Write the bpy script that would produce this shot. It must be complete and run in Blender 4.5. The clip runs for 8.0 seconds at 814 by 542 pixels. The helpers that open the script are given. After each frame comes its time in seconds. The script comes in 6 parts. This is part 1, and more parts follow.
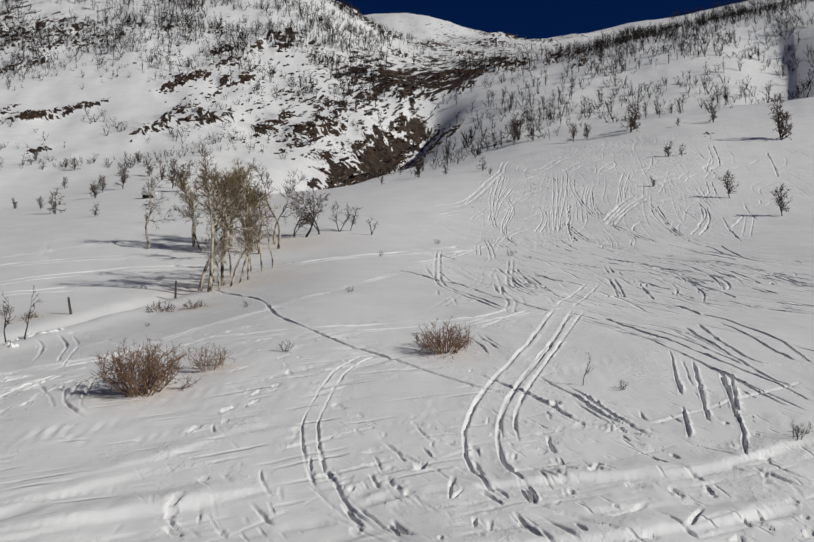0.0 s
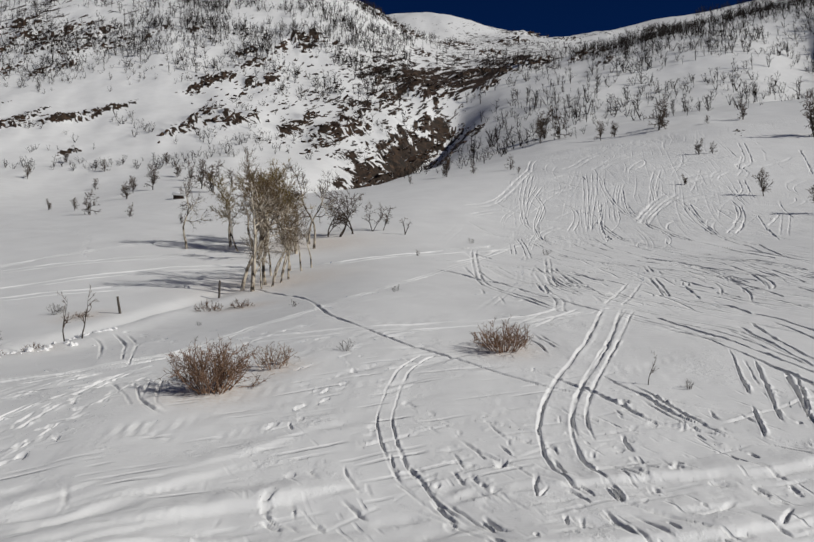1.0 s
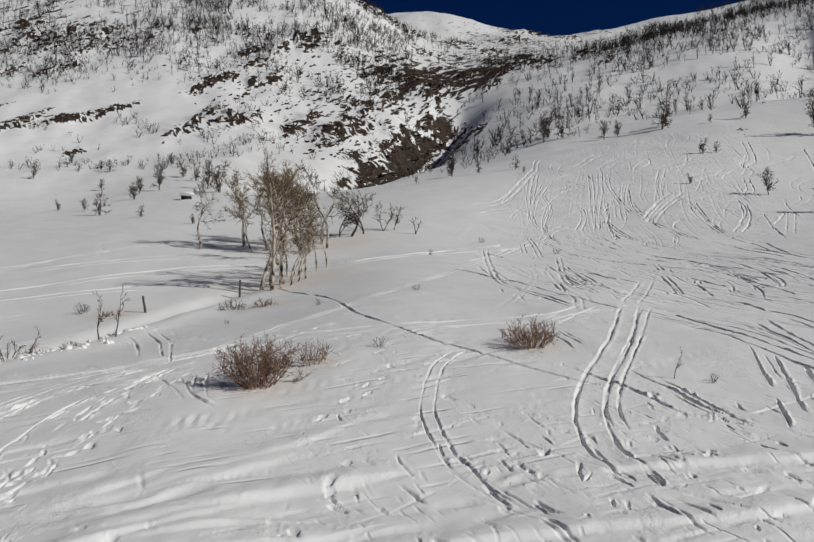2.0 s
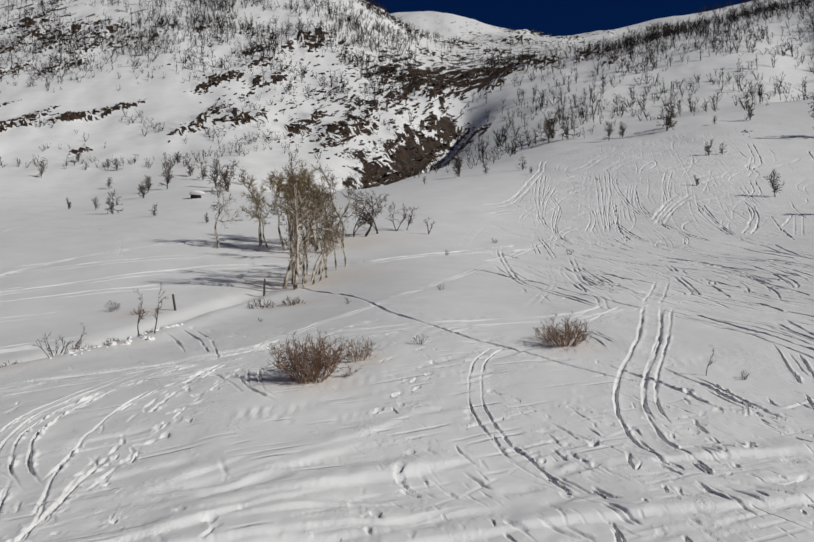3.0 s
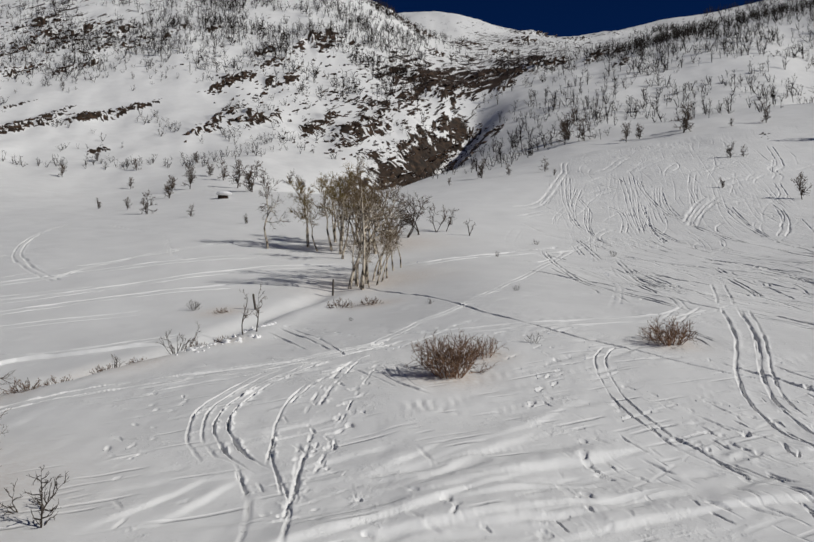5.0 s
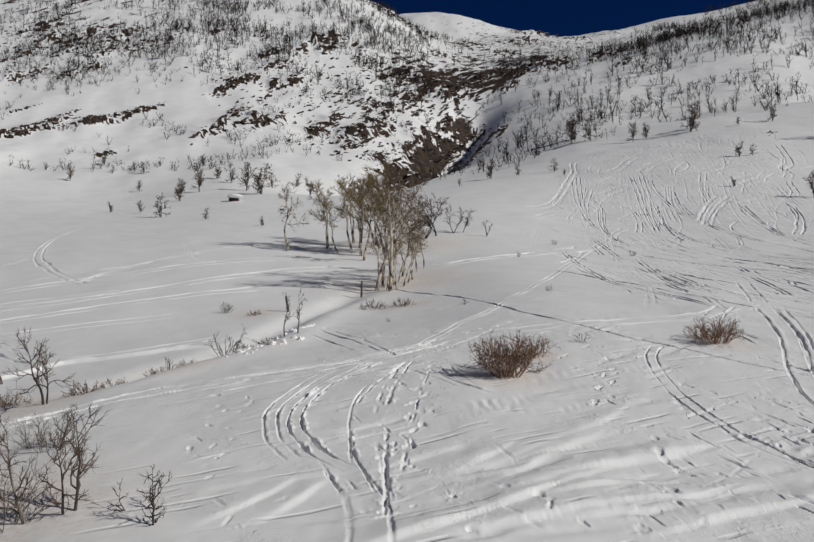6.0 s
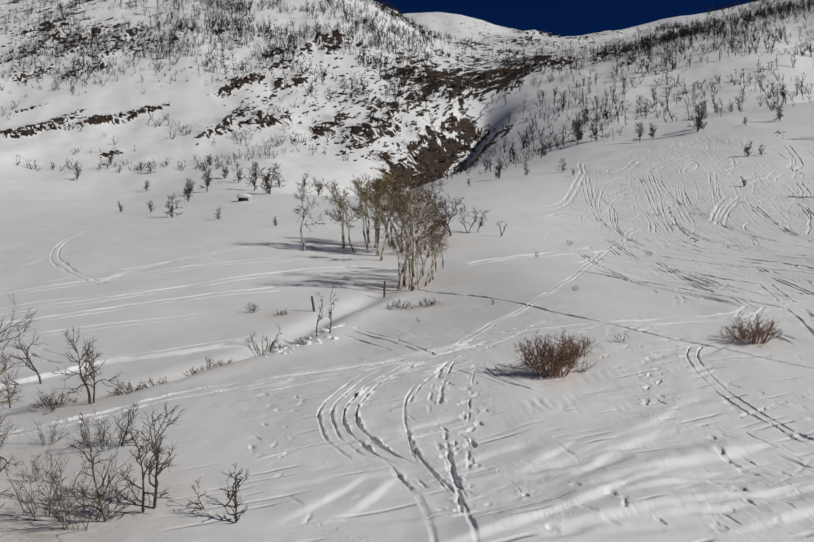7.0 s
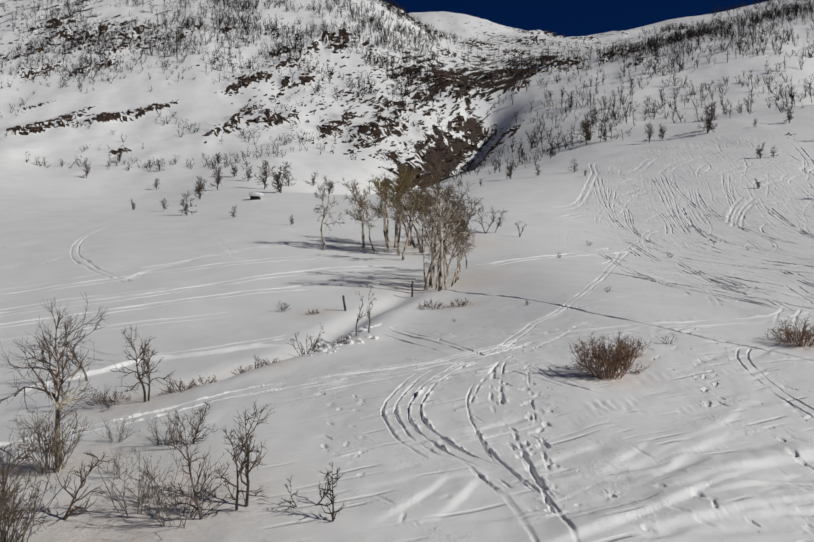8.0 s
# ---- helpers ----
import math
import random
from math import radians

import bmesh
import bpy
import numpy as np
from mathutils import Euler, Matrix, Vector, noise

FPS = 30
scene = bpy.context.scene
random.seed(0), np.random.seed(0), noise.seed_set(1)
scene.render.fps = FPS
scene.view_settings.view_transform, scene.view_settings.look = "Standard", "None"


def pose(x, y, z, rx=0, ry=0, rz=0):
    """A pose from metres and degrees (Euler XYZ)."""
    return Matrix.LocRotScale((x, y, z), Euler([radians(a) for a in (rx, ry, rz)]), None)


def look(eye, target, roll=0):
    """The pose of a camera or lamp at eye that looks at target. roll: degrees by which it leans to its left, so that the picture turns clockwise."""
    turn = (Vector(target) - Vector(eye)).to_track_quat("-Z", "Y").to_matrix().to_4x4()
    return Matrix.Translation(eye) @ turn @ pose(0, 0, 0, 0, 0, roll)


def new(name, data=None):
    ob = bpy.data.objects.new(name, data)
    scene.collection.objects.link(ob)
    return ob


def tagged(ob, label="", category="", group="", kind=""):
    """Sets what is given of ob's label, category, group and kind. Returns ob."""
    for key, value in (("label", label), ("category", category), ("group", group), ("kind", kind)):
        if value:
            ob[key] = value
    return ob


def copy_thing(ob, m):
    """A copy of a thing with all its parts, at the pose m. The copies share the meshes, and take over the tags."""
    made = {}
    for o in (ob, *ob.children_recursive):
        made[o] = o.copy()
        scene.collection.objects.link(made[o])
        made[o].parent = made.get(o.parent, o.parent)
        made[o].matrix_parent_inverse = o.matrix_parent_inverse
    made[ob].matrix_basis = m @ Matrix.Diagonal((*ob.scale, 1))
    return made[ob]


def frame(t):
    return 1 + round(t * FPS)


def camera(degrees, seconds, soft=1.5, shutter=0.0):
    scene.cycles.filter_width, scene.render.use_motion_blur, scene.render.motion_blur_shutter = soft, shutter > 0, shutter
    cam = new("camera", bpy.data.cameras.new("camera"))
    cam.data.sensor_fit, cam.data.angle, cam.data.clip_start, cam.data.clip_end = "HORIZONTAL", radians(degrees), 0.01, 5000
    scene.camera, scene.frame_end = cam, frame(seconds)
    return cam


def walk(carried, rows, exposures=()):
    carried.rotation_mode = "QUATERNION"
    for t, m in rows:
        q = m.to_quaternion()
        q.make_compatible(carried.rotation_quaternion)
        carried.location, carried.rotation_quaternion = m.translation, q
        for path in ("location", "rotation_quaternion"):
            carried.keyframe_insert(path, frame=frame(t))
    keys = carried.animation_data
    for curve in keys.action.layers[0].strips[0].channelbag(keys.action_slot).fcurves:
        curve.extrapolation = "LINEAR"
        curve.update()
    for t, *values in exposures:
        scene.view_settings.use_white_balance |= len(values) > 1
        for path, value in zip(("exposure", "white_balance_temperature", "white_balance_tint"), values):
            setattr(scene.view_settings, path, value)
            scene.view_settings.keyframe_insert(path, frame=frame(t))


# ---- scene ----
cam = camera(57.3, 8.0)

PATH = [
    (0, (4.995, 2.571, 1.709), (5.055, 4.567, 1.83), -0.7),
    (0.2, (4.786, 2.587, 1.711), (4.812, 4.584, 1.832), -0.6),
    (0.5, (4.472, 2.61, 1.713), (4.477, 4.607, 1.834), -0.5),
    (1, (3.884, 2.453, 1.717), (3.887, 4.449, 1.837), -0.7),
    (1.5, (3.423, 2.096, 1.693), (3.424, 4.092, 1.812), -0.9),
    (3, (1.731, 0.747, 1.675), (1.733, 2.744, 1.791), -0.6),
    (3.5, (0.921, 0.345, 1.688), (0.921, 2.342, 1.804), -0.4),
    (4, (0.0, 0.0, 1.696), (0.0, 1.997, 1.811), -0.3),
    (4.5, (-1.009, -0.309, 1.707), (-1.01, 1.688, 1.823), -0.2),
    (5, (-2.045, -0.58, 1.716), (-2.046, 1.417, 1.831), -0.4),
    (6.5, (-4.324, -1.002, 1.747), (-4.328, 0.994, 1.865), -0.9),
    (7, (-4.974, -1.062, 1.76), (-4.98, 0.935, 1.877), -0.8),
    (7.5, (-5.717, -1.125, 1.778), (-5.725, 0.872, 1.894), -0.6),
    (8, (-6.575, -1.166, 1.809), (-6.585, 0.831, 1.924), -0.4),
]
walk(cam, [(t, look(eye, target, roll)) for t, eye, target, roll in PATH])

# ---- light ----
SUN_FROM = Vector((0.76, -0.34, 0.545))          # low sun from the right of the valley
world = bpy.data.worlds.new("sky")
world.use_nodes = True
scene.world = world
wn = world.node_tree.nodes
sky = wn.new("ShaderNodeTexSky")
sky.sky_type, sky.sun_disc = "NISHITA", False
sky.sun_elevation = math.asin(SUN_FROM.normalized().z)
sky.sun_rotation = math.atan2(SUN_FROM.x, SUN_FROM.y)
sky.altitude, sky.air_density, sky.dust_density, sky.ozone_density = 3000, 0.45, 0.0, 10.0
wn["Background"].inputs["Strength"].default_value = 0.031
deep_blue = wn.new("ShaderNodeHueSaturation")
deep_blue.inputs["Hue"].default_value, deep_blue.inputs["Saturation"].default_value = 0.509, 1.12
world.node_tree.links.new(sky.outputs["Color"], deep_blue.inputs["Color"])
world.node_tree.links.new(deep_blue.outputs["Color"], wn["Background"].inputs["Color"])
sun_data = bpy.data.lights.new("sun", "SUN")
sun_data.energy, sun_data.angle, sun_data.color = 2.97, radians(0.6), (1.0, 0.985, 0.935)
sun = new("sun", sun_data)
sun.matrix_world = look(SUN_FROM * 400, (0, 0, 0))


# ---- materials ----
def material(name, rough=0.7):
    m = bpy.data.materials.new(name)
    m.use_nodes = True
    n, l = m.node_tree.nodes, m.node_tree.links
    b = n["Principled BSDF"]
    b.inputs["Roughness"].default_value = rough
    b.inputs["Specular IOR Level"].default_value = 0.25
    return m, n, l, b


def noise_node(n, l, scale, detail=3, rough=0.55, stretch=None):
    tex = n.new("ShaderNodeTexNoise")
    tex.inputs["Scale"].default_value, tex.inputs["Detail"].default_value, tex.inputs["Roughness"].default_value = scale, detail, rough
    co = n.new("ShaderNodeTexCoord")
    if stretch:
        mp = n.new("ShaderNodeMapping")
        mp.inputs["Scale"].default_value, mp.inputs["Rotation"].default_value = stretch[0], stretch[1]
        l.new(co.outputs["Object"], mp.inputs["Vector"])
        l.new(mp.outputs["Vector"], tex.inputs["Vector"])
    else:
        l.new(co.outputs["Object"], tex.inputs["Vector"])
    return tex.outputs["Fac"]


def ramp(n, l, fac, stops):
    r = n.new("ShaderNodeValToRGB")
    while len(r.color_ramp.elements) < len(stops):
        r.color_ramp.elements.new(0.5)
    for e, (p, c) in zip(r.color_ramp.elements, stops):
        e.position, e.color = p, (*c, 1) if len(c) == 3 else c
    l.new(fac, r.inputs["Fac"])
    return r.outputs["Color"]


def math_node(n, l, op, a, b, clamp=False):
    k = n.new("ShaderNodeMath")
    k.operation, k.use_clamp = op, clamp
    for slot, v in zip(k.inputs, (a, b)):
        if isinstance(v, (int, float)):
            slot.default_value = v
        else:
            l.new(v, slot)
    return k.outputs[0]


def mix(n, l, fac, a, b):
    k = n.new("ShaderNodeMix")
    k.data_type = "RGBA"
    l.new(fac, k.inputs["Factor"])
    l.new(a, k.inputs["A"])
    l.new(b, k.inputs["B"])
    return k.outputs["Result"]


def bump(n, l, b, fac, strength, distance, under=None):
    k = n.new("ShaderNodeBump")
    k.inputs["Strength"].default_value, k.inputs["Distance"].default_value = strength, distance
    l.new(fac, k.inputs["Height"])
    if under:
        l.new(under, k.inputs["Normal"])
    l.new(k.outputs["Normal"], b.inputs["Normal"])
    return k.outputs["Normal"]


def scored(n, l, heading, long, apart, width, bend, seed, share, zone):
    """Fine grooves along a heading, bending together, each breaking off and starting again on its own, where the zone is skied."""
    co = n.new("ShaderNodeTexCoord")
    c, q = math.cos(heading), math.sin(heading)

    def along(way):
        dot = n.new("ShaderNodeVectorMath")
        dot.operation = "DOT_PRODUCT"
        l.new(co.outputs["Object"], dot.inputs[0])
        dot.inputs[1].default_value = way
        return dot.outputs["Value"]

    def noise_at(x, y, detail=1.0):
        at, k = n.new("ShaderNodeCombineXYZ"), n.new("ShaderNodeTexNoise")
        for slot, v in (("X", x), ("Y", y)):
            l.new(v, at.inputs[slot])
        at.inputs["Z"].default_value = seed
        k.inputs["Scale"].default_value, k.inputs["Detail"].default_value = 1.0, detail
        l.new(at.outputs["Vector"], k.inputs["Vector"])
        return k.outputs["Fac"]

    span = bend[1]
    sway = noise_at(along((c / span, q / span, 0)), along((-0.4 * q / span, 0.4 * c / span, 0)))
    v = math_node(n, l, "ADD", along((-q / apart, c / apart, 0)), math_node(n, l, "MULTIPLY", sway, bend[0] / apart))
    cell = math_node(n, l, "FLOOR", v, 0.0)
    chance = n.new("ShaderNodeTexWhiteNoise")
    chance.noise_dimensions = "1D"
    l.new(math_node(n, l, "ADD", cell, 31.7 * seed), chance.inputs["W"])
    off = math_node(n, l, "MULTIPLY", math_node(n, l, "SUBTRACT", chance.outputs["Value"], 0.5), 0.6)
    d = math_node(n, l, "ABSOLUTE", math_node(n, l, "ADD", math_node(n, l, "SUBTRACT", math_node(n, l, "FRACT", v, 0.0), 0.5), off), 0.0)
    groove = ramp(n, l, d, [(0.0, (1, 1, 1)), (0.5 * width, (0.75, 0.75, 0.75)), (width, (0, 0, 0))])
    broken = noise_at(along((c / long, q / long, 0)), math_node(n, l, "MULTIPLY", cell, 7.31), 2.0)
    broken = ramp(n, l, broken, [(0.62 - 0.3 * share, (0, 0, 0)), (0.74 - 0.3 * share, (1, 1, 1))])
    where = n.new("ShaderNodeAttribute")
    where.attribute_name = zone
    force = math_node(n, l, "SUBTRACT", 1.15, chance.outputs["Value"])
    return math_node(n, l, "MULTIPLY", math_node(n, l, "MULTIPLY", groove, math_node(n, l, "MULTIPLY", where.outputs["Fac"], force)), broken)


def snow_material(name, rocks=False, lines=(), deep=0.1, crumbs=False, lumps=0.0):
    """Old snow with litter under the bushes; with ledges showing through, or with ski lines too fine and many to press one by one."""
    m, n, l, b = material(name, 0.55)
    snow = ramp(n, l, noise_node(n, l, 0.35, 4), [(0.3, (0.80, 0.795, 0.785)), (0.7, (0.86, 0.855, 0.845))])
    litter = ramp(n, l, noise_node(n, l, 9, 4, 0.7), [(0.35, (0.62, 0.50, 0.40)), (0.62, (0.84, 0.80, 0.76))])
    lit = n.new("ShaderNodeAttribute")
    lit.attribute_name = "litter"
    snow = mix(n, l, lit.outputs["Fac"], snow, litter)
    if rocks:
        rock = ramp(n, l, noise_node(n, l, 0.55, 7, 0.72), [(0.32, (0.012, 0.010, 0.008)), (0.48, (0.035, 0.025, 0.018)), (0.60, (0.075, 0.047, 0.030)), (0.74, (0.16, 0.10, 0.062))])
        zone = n.new("ShaderNodeAttribute")
        zone.attribute_name = "rock"
        # ledges run along tilted beds that climb to the right
        co, axes = n.new("ShaderNodeTexCoord"), n.new("ShaderNodeCombineXYZ")
        for slot, way, size in (("X", (0.50, 0.62, 0.60), 0.085), ("Y", (0.77, -0.62, 0.0), 0.26), ("Z", (-0.37, -0.46, 0.80), 0.34)):
            dot = n.new("ShaderNodeVectorMath")
            dot.operation = "DOT_PRODUCT"
            l.new(co.outputs["Object"], dot.inputs[0])
            dot.inputs[1].default_value = [size * q for q in way]
            l.new(dot.outputs["Value"], axes.inputs[slot])
        beds = n.new("ShaderNodeTexNoise")
        beds.inputs["Scale"].default_value, beds.inputs["Detail"].default_value, beds.inputs["Roughness"].default_value = 1.0, 6, 0.66
        l.new(axes.outputs["Vector"], beds.inputs["Vector"])
        bare = math_node(n, l, "ADD", beds.outputs["Fac"], math_node(n, l, "MULTIPLY", zone.outputs["Fac"], 0.375))
        bare = ramp(n, l, bare, [(0.775, (0, 0, 0)), (0.80, (1, 1, 1))])
        step = n.new("ShaderNodeAttribute")
        step.attribute_name = "ledge"
        ragged = math_node(n, l, "ADD", step.outputs["Fac"], math_node(n, l, "MULTIPLY", noise_node(n, l, 0.8, 5, 0.7), 0.9))
        bare = math_node(n, l, "MAXIMUM", bare, ramp(n, l, ragged, [(0.0, (0, 0, 0)), (0.86, (0, 0, 0)), (0.93, (1, 1, 1))]))
        snow = mix(n, l, bare, snow, rock)
    l.new(snow, b.inputs["Base Color"])
    low = bump(n, l, b, noise_node(n, l, 1.0, 5, 0.6, ((0.55, 2.6, 1.0), (0, 0, 0.5))), 0.45, 0.05)
    grooves = None
    for line in lines:
        one = scored(n, l, *line)
        grooves = one if grooves is None else math_node(n, l, "MAXIMUM", grooves, one)
    if grooves is not None:
        low = bump(n, l, b, math_node(n, l, "SUBTRACT", 1.0, grooves), 1.0, deep, low)
    if lumps:
        # snow pushed together by many turns
        zone = n.new("ShaderNodeAttribute")
        zone.attribute_name = lines[0][-1]
        pushed = math_node(n, l, "MULTIPLY", noise_node(n, l, 1.0, 5, 0.62, ((1.3, 0.5, 0.8), (0, 0, -0.25))), math_node(n, l, "MULTIPLY", zone.outputs["Fac"], 3.0, True))
        low = bump(n, l, b, pushed, 0.8, lumps, low)
    if crumbs:
        # broken crust and clods kicked out by skis
        patch = ramp(n, l, noise_node(n, l, 0.55, 4, 0.6), [(0.50, (0, 0, 0)), (0.66, (1, 1, 1))])
        clods = ramp(n, l, noise_node(n, l, 6, 5, 0.62), [(0.48, (0, 0, 0)), (0.70, (1, 1, 1))])
        low = bump(n, l, b, math_node(n, l, "MULTIPLY", patch, clods), 1.0, 0.012, low)
    bump(n, l, b, noise_node(n, l, 26, 3, 0.7), 0.35, 0.006, low)
    return m


def bark_material(name, stops, scale=14, rough=0.85):
    m, n, l, b = material(name, rough)
    l.new(ramp(n, l, noise_node(n, l, scale, 5, 0.65, ((1, 1, 0.45), (0, 0, 0))), stops), b.inputs["Base Color"])
    bump(n, l, b, noise_node(n, l, scale * 3, 3), 0.5, 0.01)
    return m


SNOW = snow_material("snow")
# heading, length, spacing, width, bend and its span, seed, share, zone
NEAR_SNOW = snow_material("trodden_snow", lines=[(-1.05, 0.8, 0.28, 0.15, (0.9, 5), 3.3, 0.16, "chops"), (-1.4, 0.6, 0.34, 0.13, (0.9, 4), 12.6, 0.12, "chops"), (0.46, 1.8, 0.34, 0.20, (0.8, 7), 7.9, 0.3, "sweeps")], deep=0.045, crumbs=True)
FOOT_SNOW = snow_material("crossed_snow", lines=[(-1.32, 7, 0.55, 0.19, (5, 26), 6.7, 0.42, "fans"), (-1.58, 5, 0.7, 0.16, (5, 20), 2.2, 0.36, "fans"), (-1.08, 5, 0.8, 0.14, (5, 18), 8.5, 0.3, "fans")], deep=0.15, lumps=0.07)
RUN_SNOW = snow_material("skied_snow", lines=[(1.27, 16, 0.8, 0.17, (9, 60), 1.3, 0.40, "runs"), (1.42, 10, 1.0, 0.15, (12, 34), 5.2, 0.36, "runs"), (0.6, 14, 1.3, 0.13, (10, 40), 4.1, 0.25, "runs"), (1.1, 9, 1.2, 0.13, (14, 36), 9.4, 0.3, "runs")], deep=0.13, lumps=0.20)
HIGH_SNOW = snow_material("snow_on_ledges", rocks=True)
BIRCH = bark_material("birch_bark", [(0.42, (0.035, 0.028, 0.022)), (0.47, (0.30, 0.25, 0.19)), (0.53, (0.56, 0.49, 0.39)), (0.75, (0.70, 0.63, 0.52))], 3)
GREYBARK = bark_material("grey_bark", [(0.35, (0.06, 0.048, 0.038)), (0.55, (0.15, 0.125, 0.10)), (0.75, (0.30, 0.26, 0.20))])
DARKBARK = bark_material("dark_bark", [(0.35, (0.030, 0.024, 0.020)), (0.7, (0.10, 0.08, 0.062))])
TWIG = bark_material("brown_twigs", [(0.3, (0.055, 0.040, 0.030)), (0.7, (0.17, 0.12, 0.085))])
TAN = bark_material("tan_twigs", [(0.3, (0.075, 0.052, 0.032)), (0.7, (0.23, 0.165, 0.10))])
OLIVE = bark_material("olive_twigs", [(0.3, (0.12, 0.085, 0.034)), (0.7, (0.32, 0.235, 0.10))])
RUSSET = bark_material("russet_twigs", [(0.3, (0.13, 0.075, 0.048)), (0.7, (0.40, 0.25, 0.16))])
DARKRED = bark_material("dark_russet_twigs", [(0.3, (0.092, 0.056, 0.038)), (0.7, (0.26, 0.165, 0.11))])
WOODS = bark_material("far_twigs", [(0.3, (0.008, 0.006, 0.005)), (0.7, (0.045, 0.034, 0.027))], 0.4)
POST = bark_material("weathered_post", [(0.3, (0.05, 0.042, 0.036)), (0.7, (0.14, 0.12, 0.10))])


def rock_material():
    m, n, l, b = material("brown_rock", 0.9)
    bare = ramp(n, l, noise_node(n, l, 0.6, 7, 0.7), [(0.30, (0.012, 0.009, 0.008)), (0.5, (0.034, 0.023, 0.017)), (0.66, (0.10, 0.060, 0.040)), (0.80, (0.20, 0.135, 0.09))])
    geo, axes = n.new("ShaderNodeNewGeometry"), n.new("ShaderNodeSeparateXYZ")
    l.new(geo.outputs["Normal"], axes.inputs["Vector"])
    lying = math_node(n, l, "MULTIPLY", math_node(n, l, "ADD", axes.outputs["Z"], math_node(n, l, "MULTIPLY", noise_node(n, l, 0.9, 4, 0.65), 0.9)), 0.5)
    lying = ramp(n, l, lying, [(0.0, (0, 0, 0)), (0.615, (0, 0, 0)), (0.635, (1, 1, 1))])
    white = n.new("ShaderNodeRGB")
    white.outputs[0].default_value = (0.84, 0.835, 0.825, 1)
    l.new(mix(n, l, lying, bare, white.outputs[0]), b.inputs["Base Color"])
    bump(n, l, b, noise_node(n, l, 1.5, 6, 0.7), 0.9, 0.4)
    return m


ROCK = rock_material()


# ---- the lie of the land ----
AWAY = np.array([10, 14, 19, 25, 33, 45, 62, 85, 120, 165, 225, 300, 430, 620, 850, 1300.0])
ASIDE = np.array([-0.6, -0.42, -0.25, -0.1, 0.05, 0.2, 0.38, 0.56])
# height of the snow along eight lines that fan out uphill
LEFT_RISE = np.array([
    np.array([-2.0, -1.6, -1.3, -0.9, 0.2, 2.4, 6.1, 11.4, 20.5, 36.1, 65.6, 114, 212, 325, 400, 330]),
    np.array([-1.8, -1.3, -0.8, -0.3, 0.7, 3.0, 6.8, 12.1, 19.7, 31.2, 62.0, 114, 212, 325, 400, 330]),
    np.array([-1.9, -1.3, -0.5, 0.2, 1.0, 3.2, 7.2, 12.8, 20.7, 32.6, 60.0, 112, 203, 300, 370, 310]),
    np.array([-2.0, -1.3, -0.3, 0.6, 1.5, 3.2, 7.0, 12.6, 20.7, 31.2, 55.0, 104, 197, 255, 330, 290]),
])
RIGHT_RISE = np.array([
    np.array([-2.2, -1.5, -0.4, 0.9, 2.3, 4.1, 7.3, 13.2, 22.9, 32.9, 51.0, 94, 160, 240, 352, 280]),
    np.array([-2.3, -1.6, -0.5, 0.8, 2.2, 3.8, 6.7, 12.5, 24.6, 38.4, 60.9, 101, 156, 233, 314, 260]),
    np.array([-2.3, -1.6, -0.7, 0.6, 1.8, 3.4, 6.6, 13.1, 26.7, 43.1, 66.5, 114, 165, 240, 340, 280]),
    np.array([-2.4, -1.8, -0.8, 0.4, 1.7, 3.6, 7.2, 13.7, 27.2, 46.4, 76.0, 125, 185, 262, 376, 300]),
])
RISE = np.vstack([LEFT_RISE, RIGHT_RISE]) / AWAY
RISE_SLOPE = np.gradient(RISE, np.log(AWAY), axis=1)


def hermite(knots, q):
    i = np.clip(np.searchsorted(knots, q) - 1, 0, len(knots) - 2)
    h = knots[i + 1] - knots[i]
    t = np.clip((q - knots[i]) / h, 0, 1)
    return i, (1 + 2 * t) * (1 - t) ** 2, h * t * (1 - t) ** 2, t * t * (3 - 2 * t), h * t * t * (t - 1)


def hashed(ix, iy, seed):
    k = (ix.astype(np.int64) * 374761393 + iy.astype(np.int64) * 668265263 + seed * 974634777) & 0xFFFFFFFF
    k = ((k ^ (k >> 13)) * 1274126177) & 0xFFFFFFFF
    return ((k ^ (k >> 16)) & 0xFFFF) / 32767.5 - 1


def waves(x, y, seed=1, octaves=1):
    """Smooth random waves, about -1 to 1, one unit long."""
    total, size = 0.0, 1.0
    for o in range(octaves):
        fx, fy = x * 2**o + 17.3 * o, y * 2**o - 9.1 * o
        ix, iy = np.floor(fx), np.floor(fy)
        tx, ty = fx - ix, fy - iy
        tx, ty = tx**3 * (tx * (6 * tx - 15) + 10), ty**3 * (ty * (6 * ty - 15) + 10)
        a, b = hashed(ix, iy, seed + o), hashed(ix + 1, iy, seed + o)
        c, d = hashed(ix, iy + 1, seed + o), hashed(ix + 1, iy + 1, seed + o)
        total = total + size * (a + (b - a) * tx + (c - a) * ty + (a - b - c + d) * tx * ty)
        size *= 0.5
    return total


def smooth(a, b, v):
    t = np.clip((v - a) / (b - a), 0, 1)
    return t * t * (3 - 2 * t)


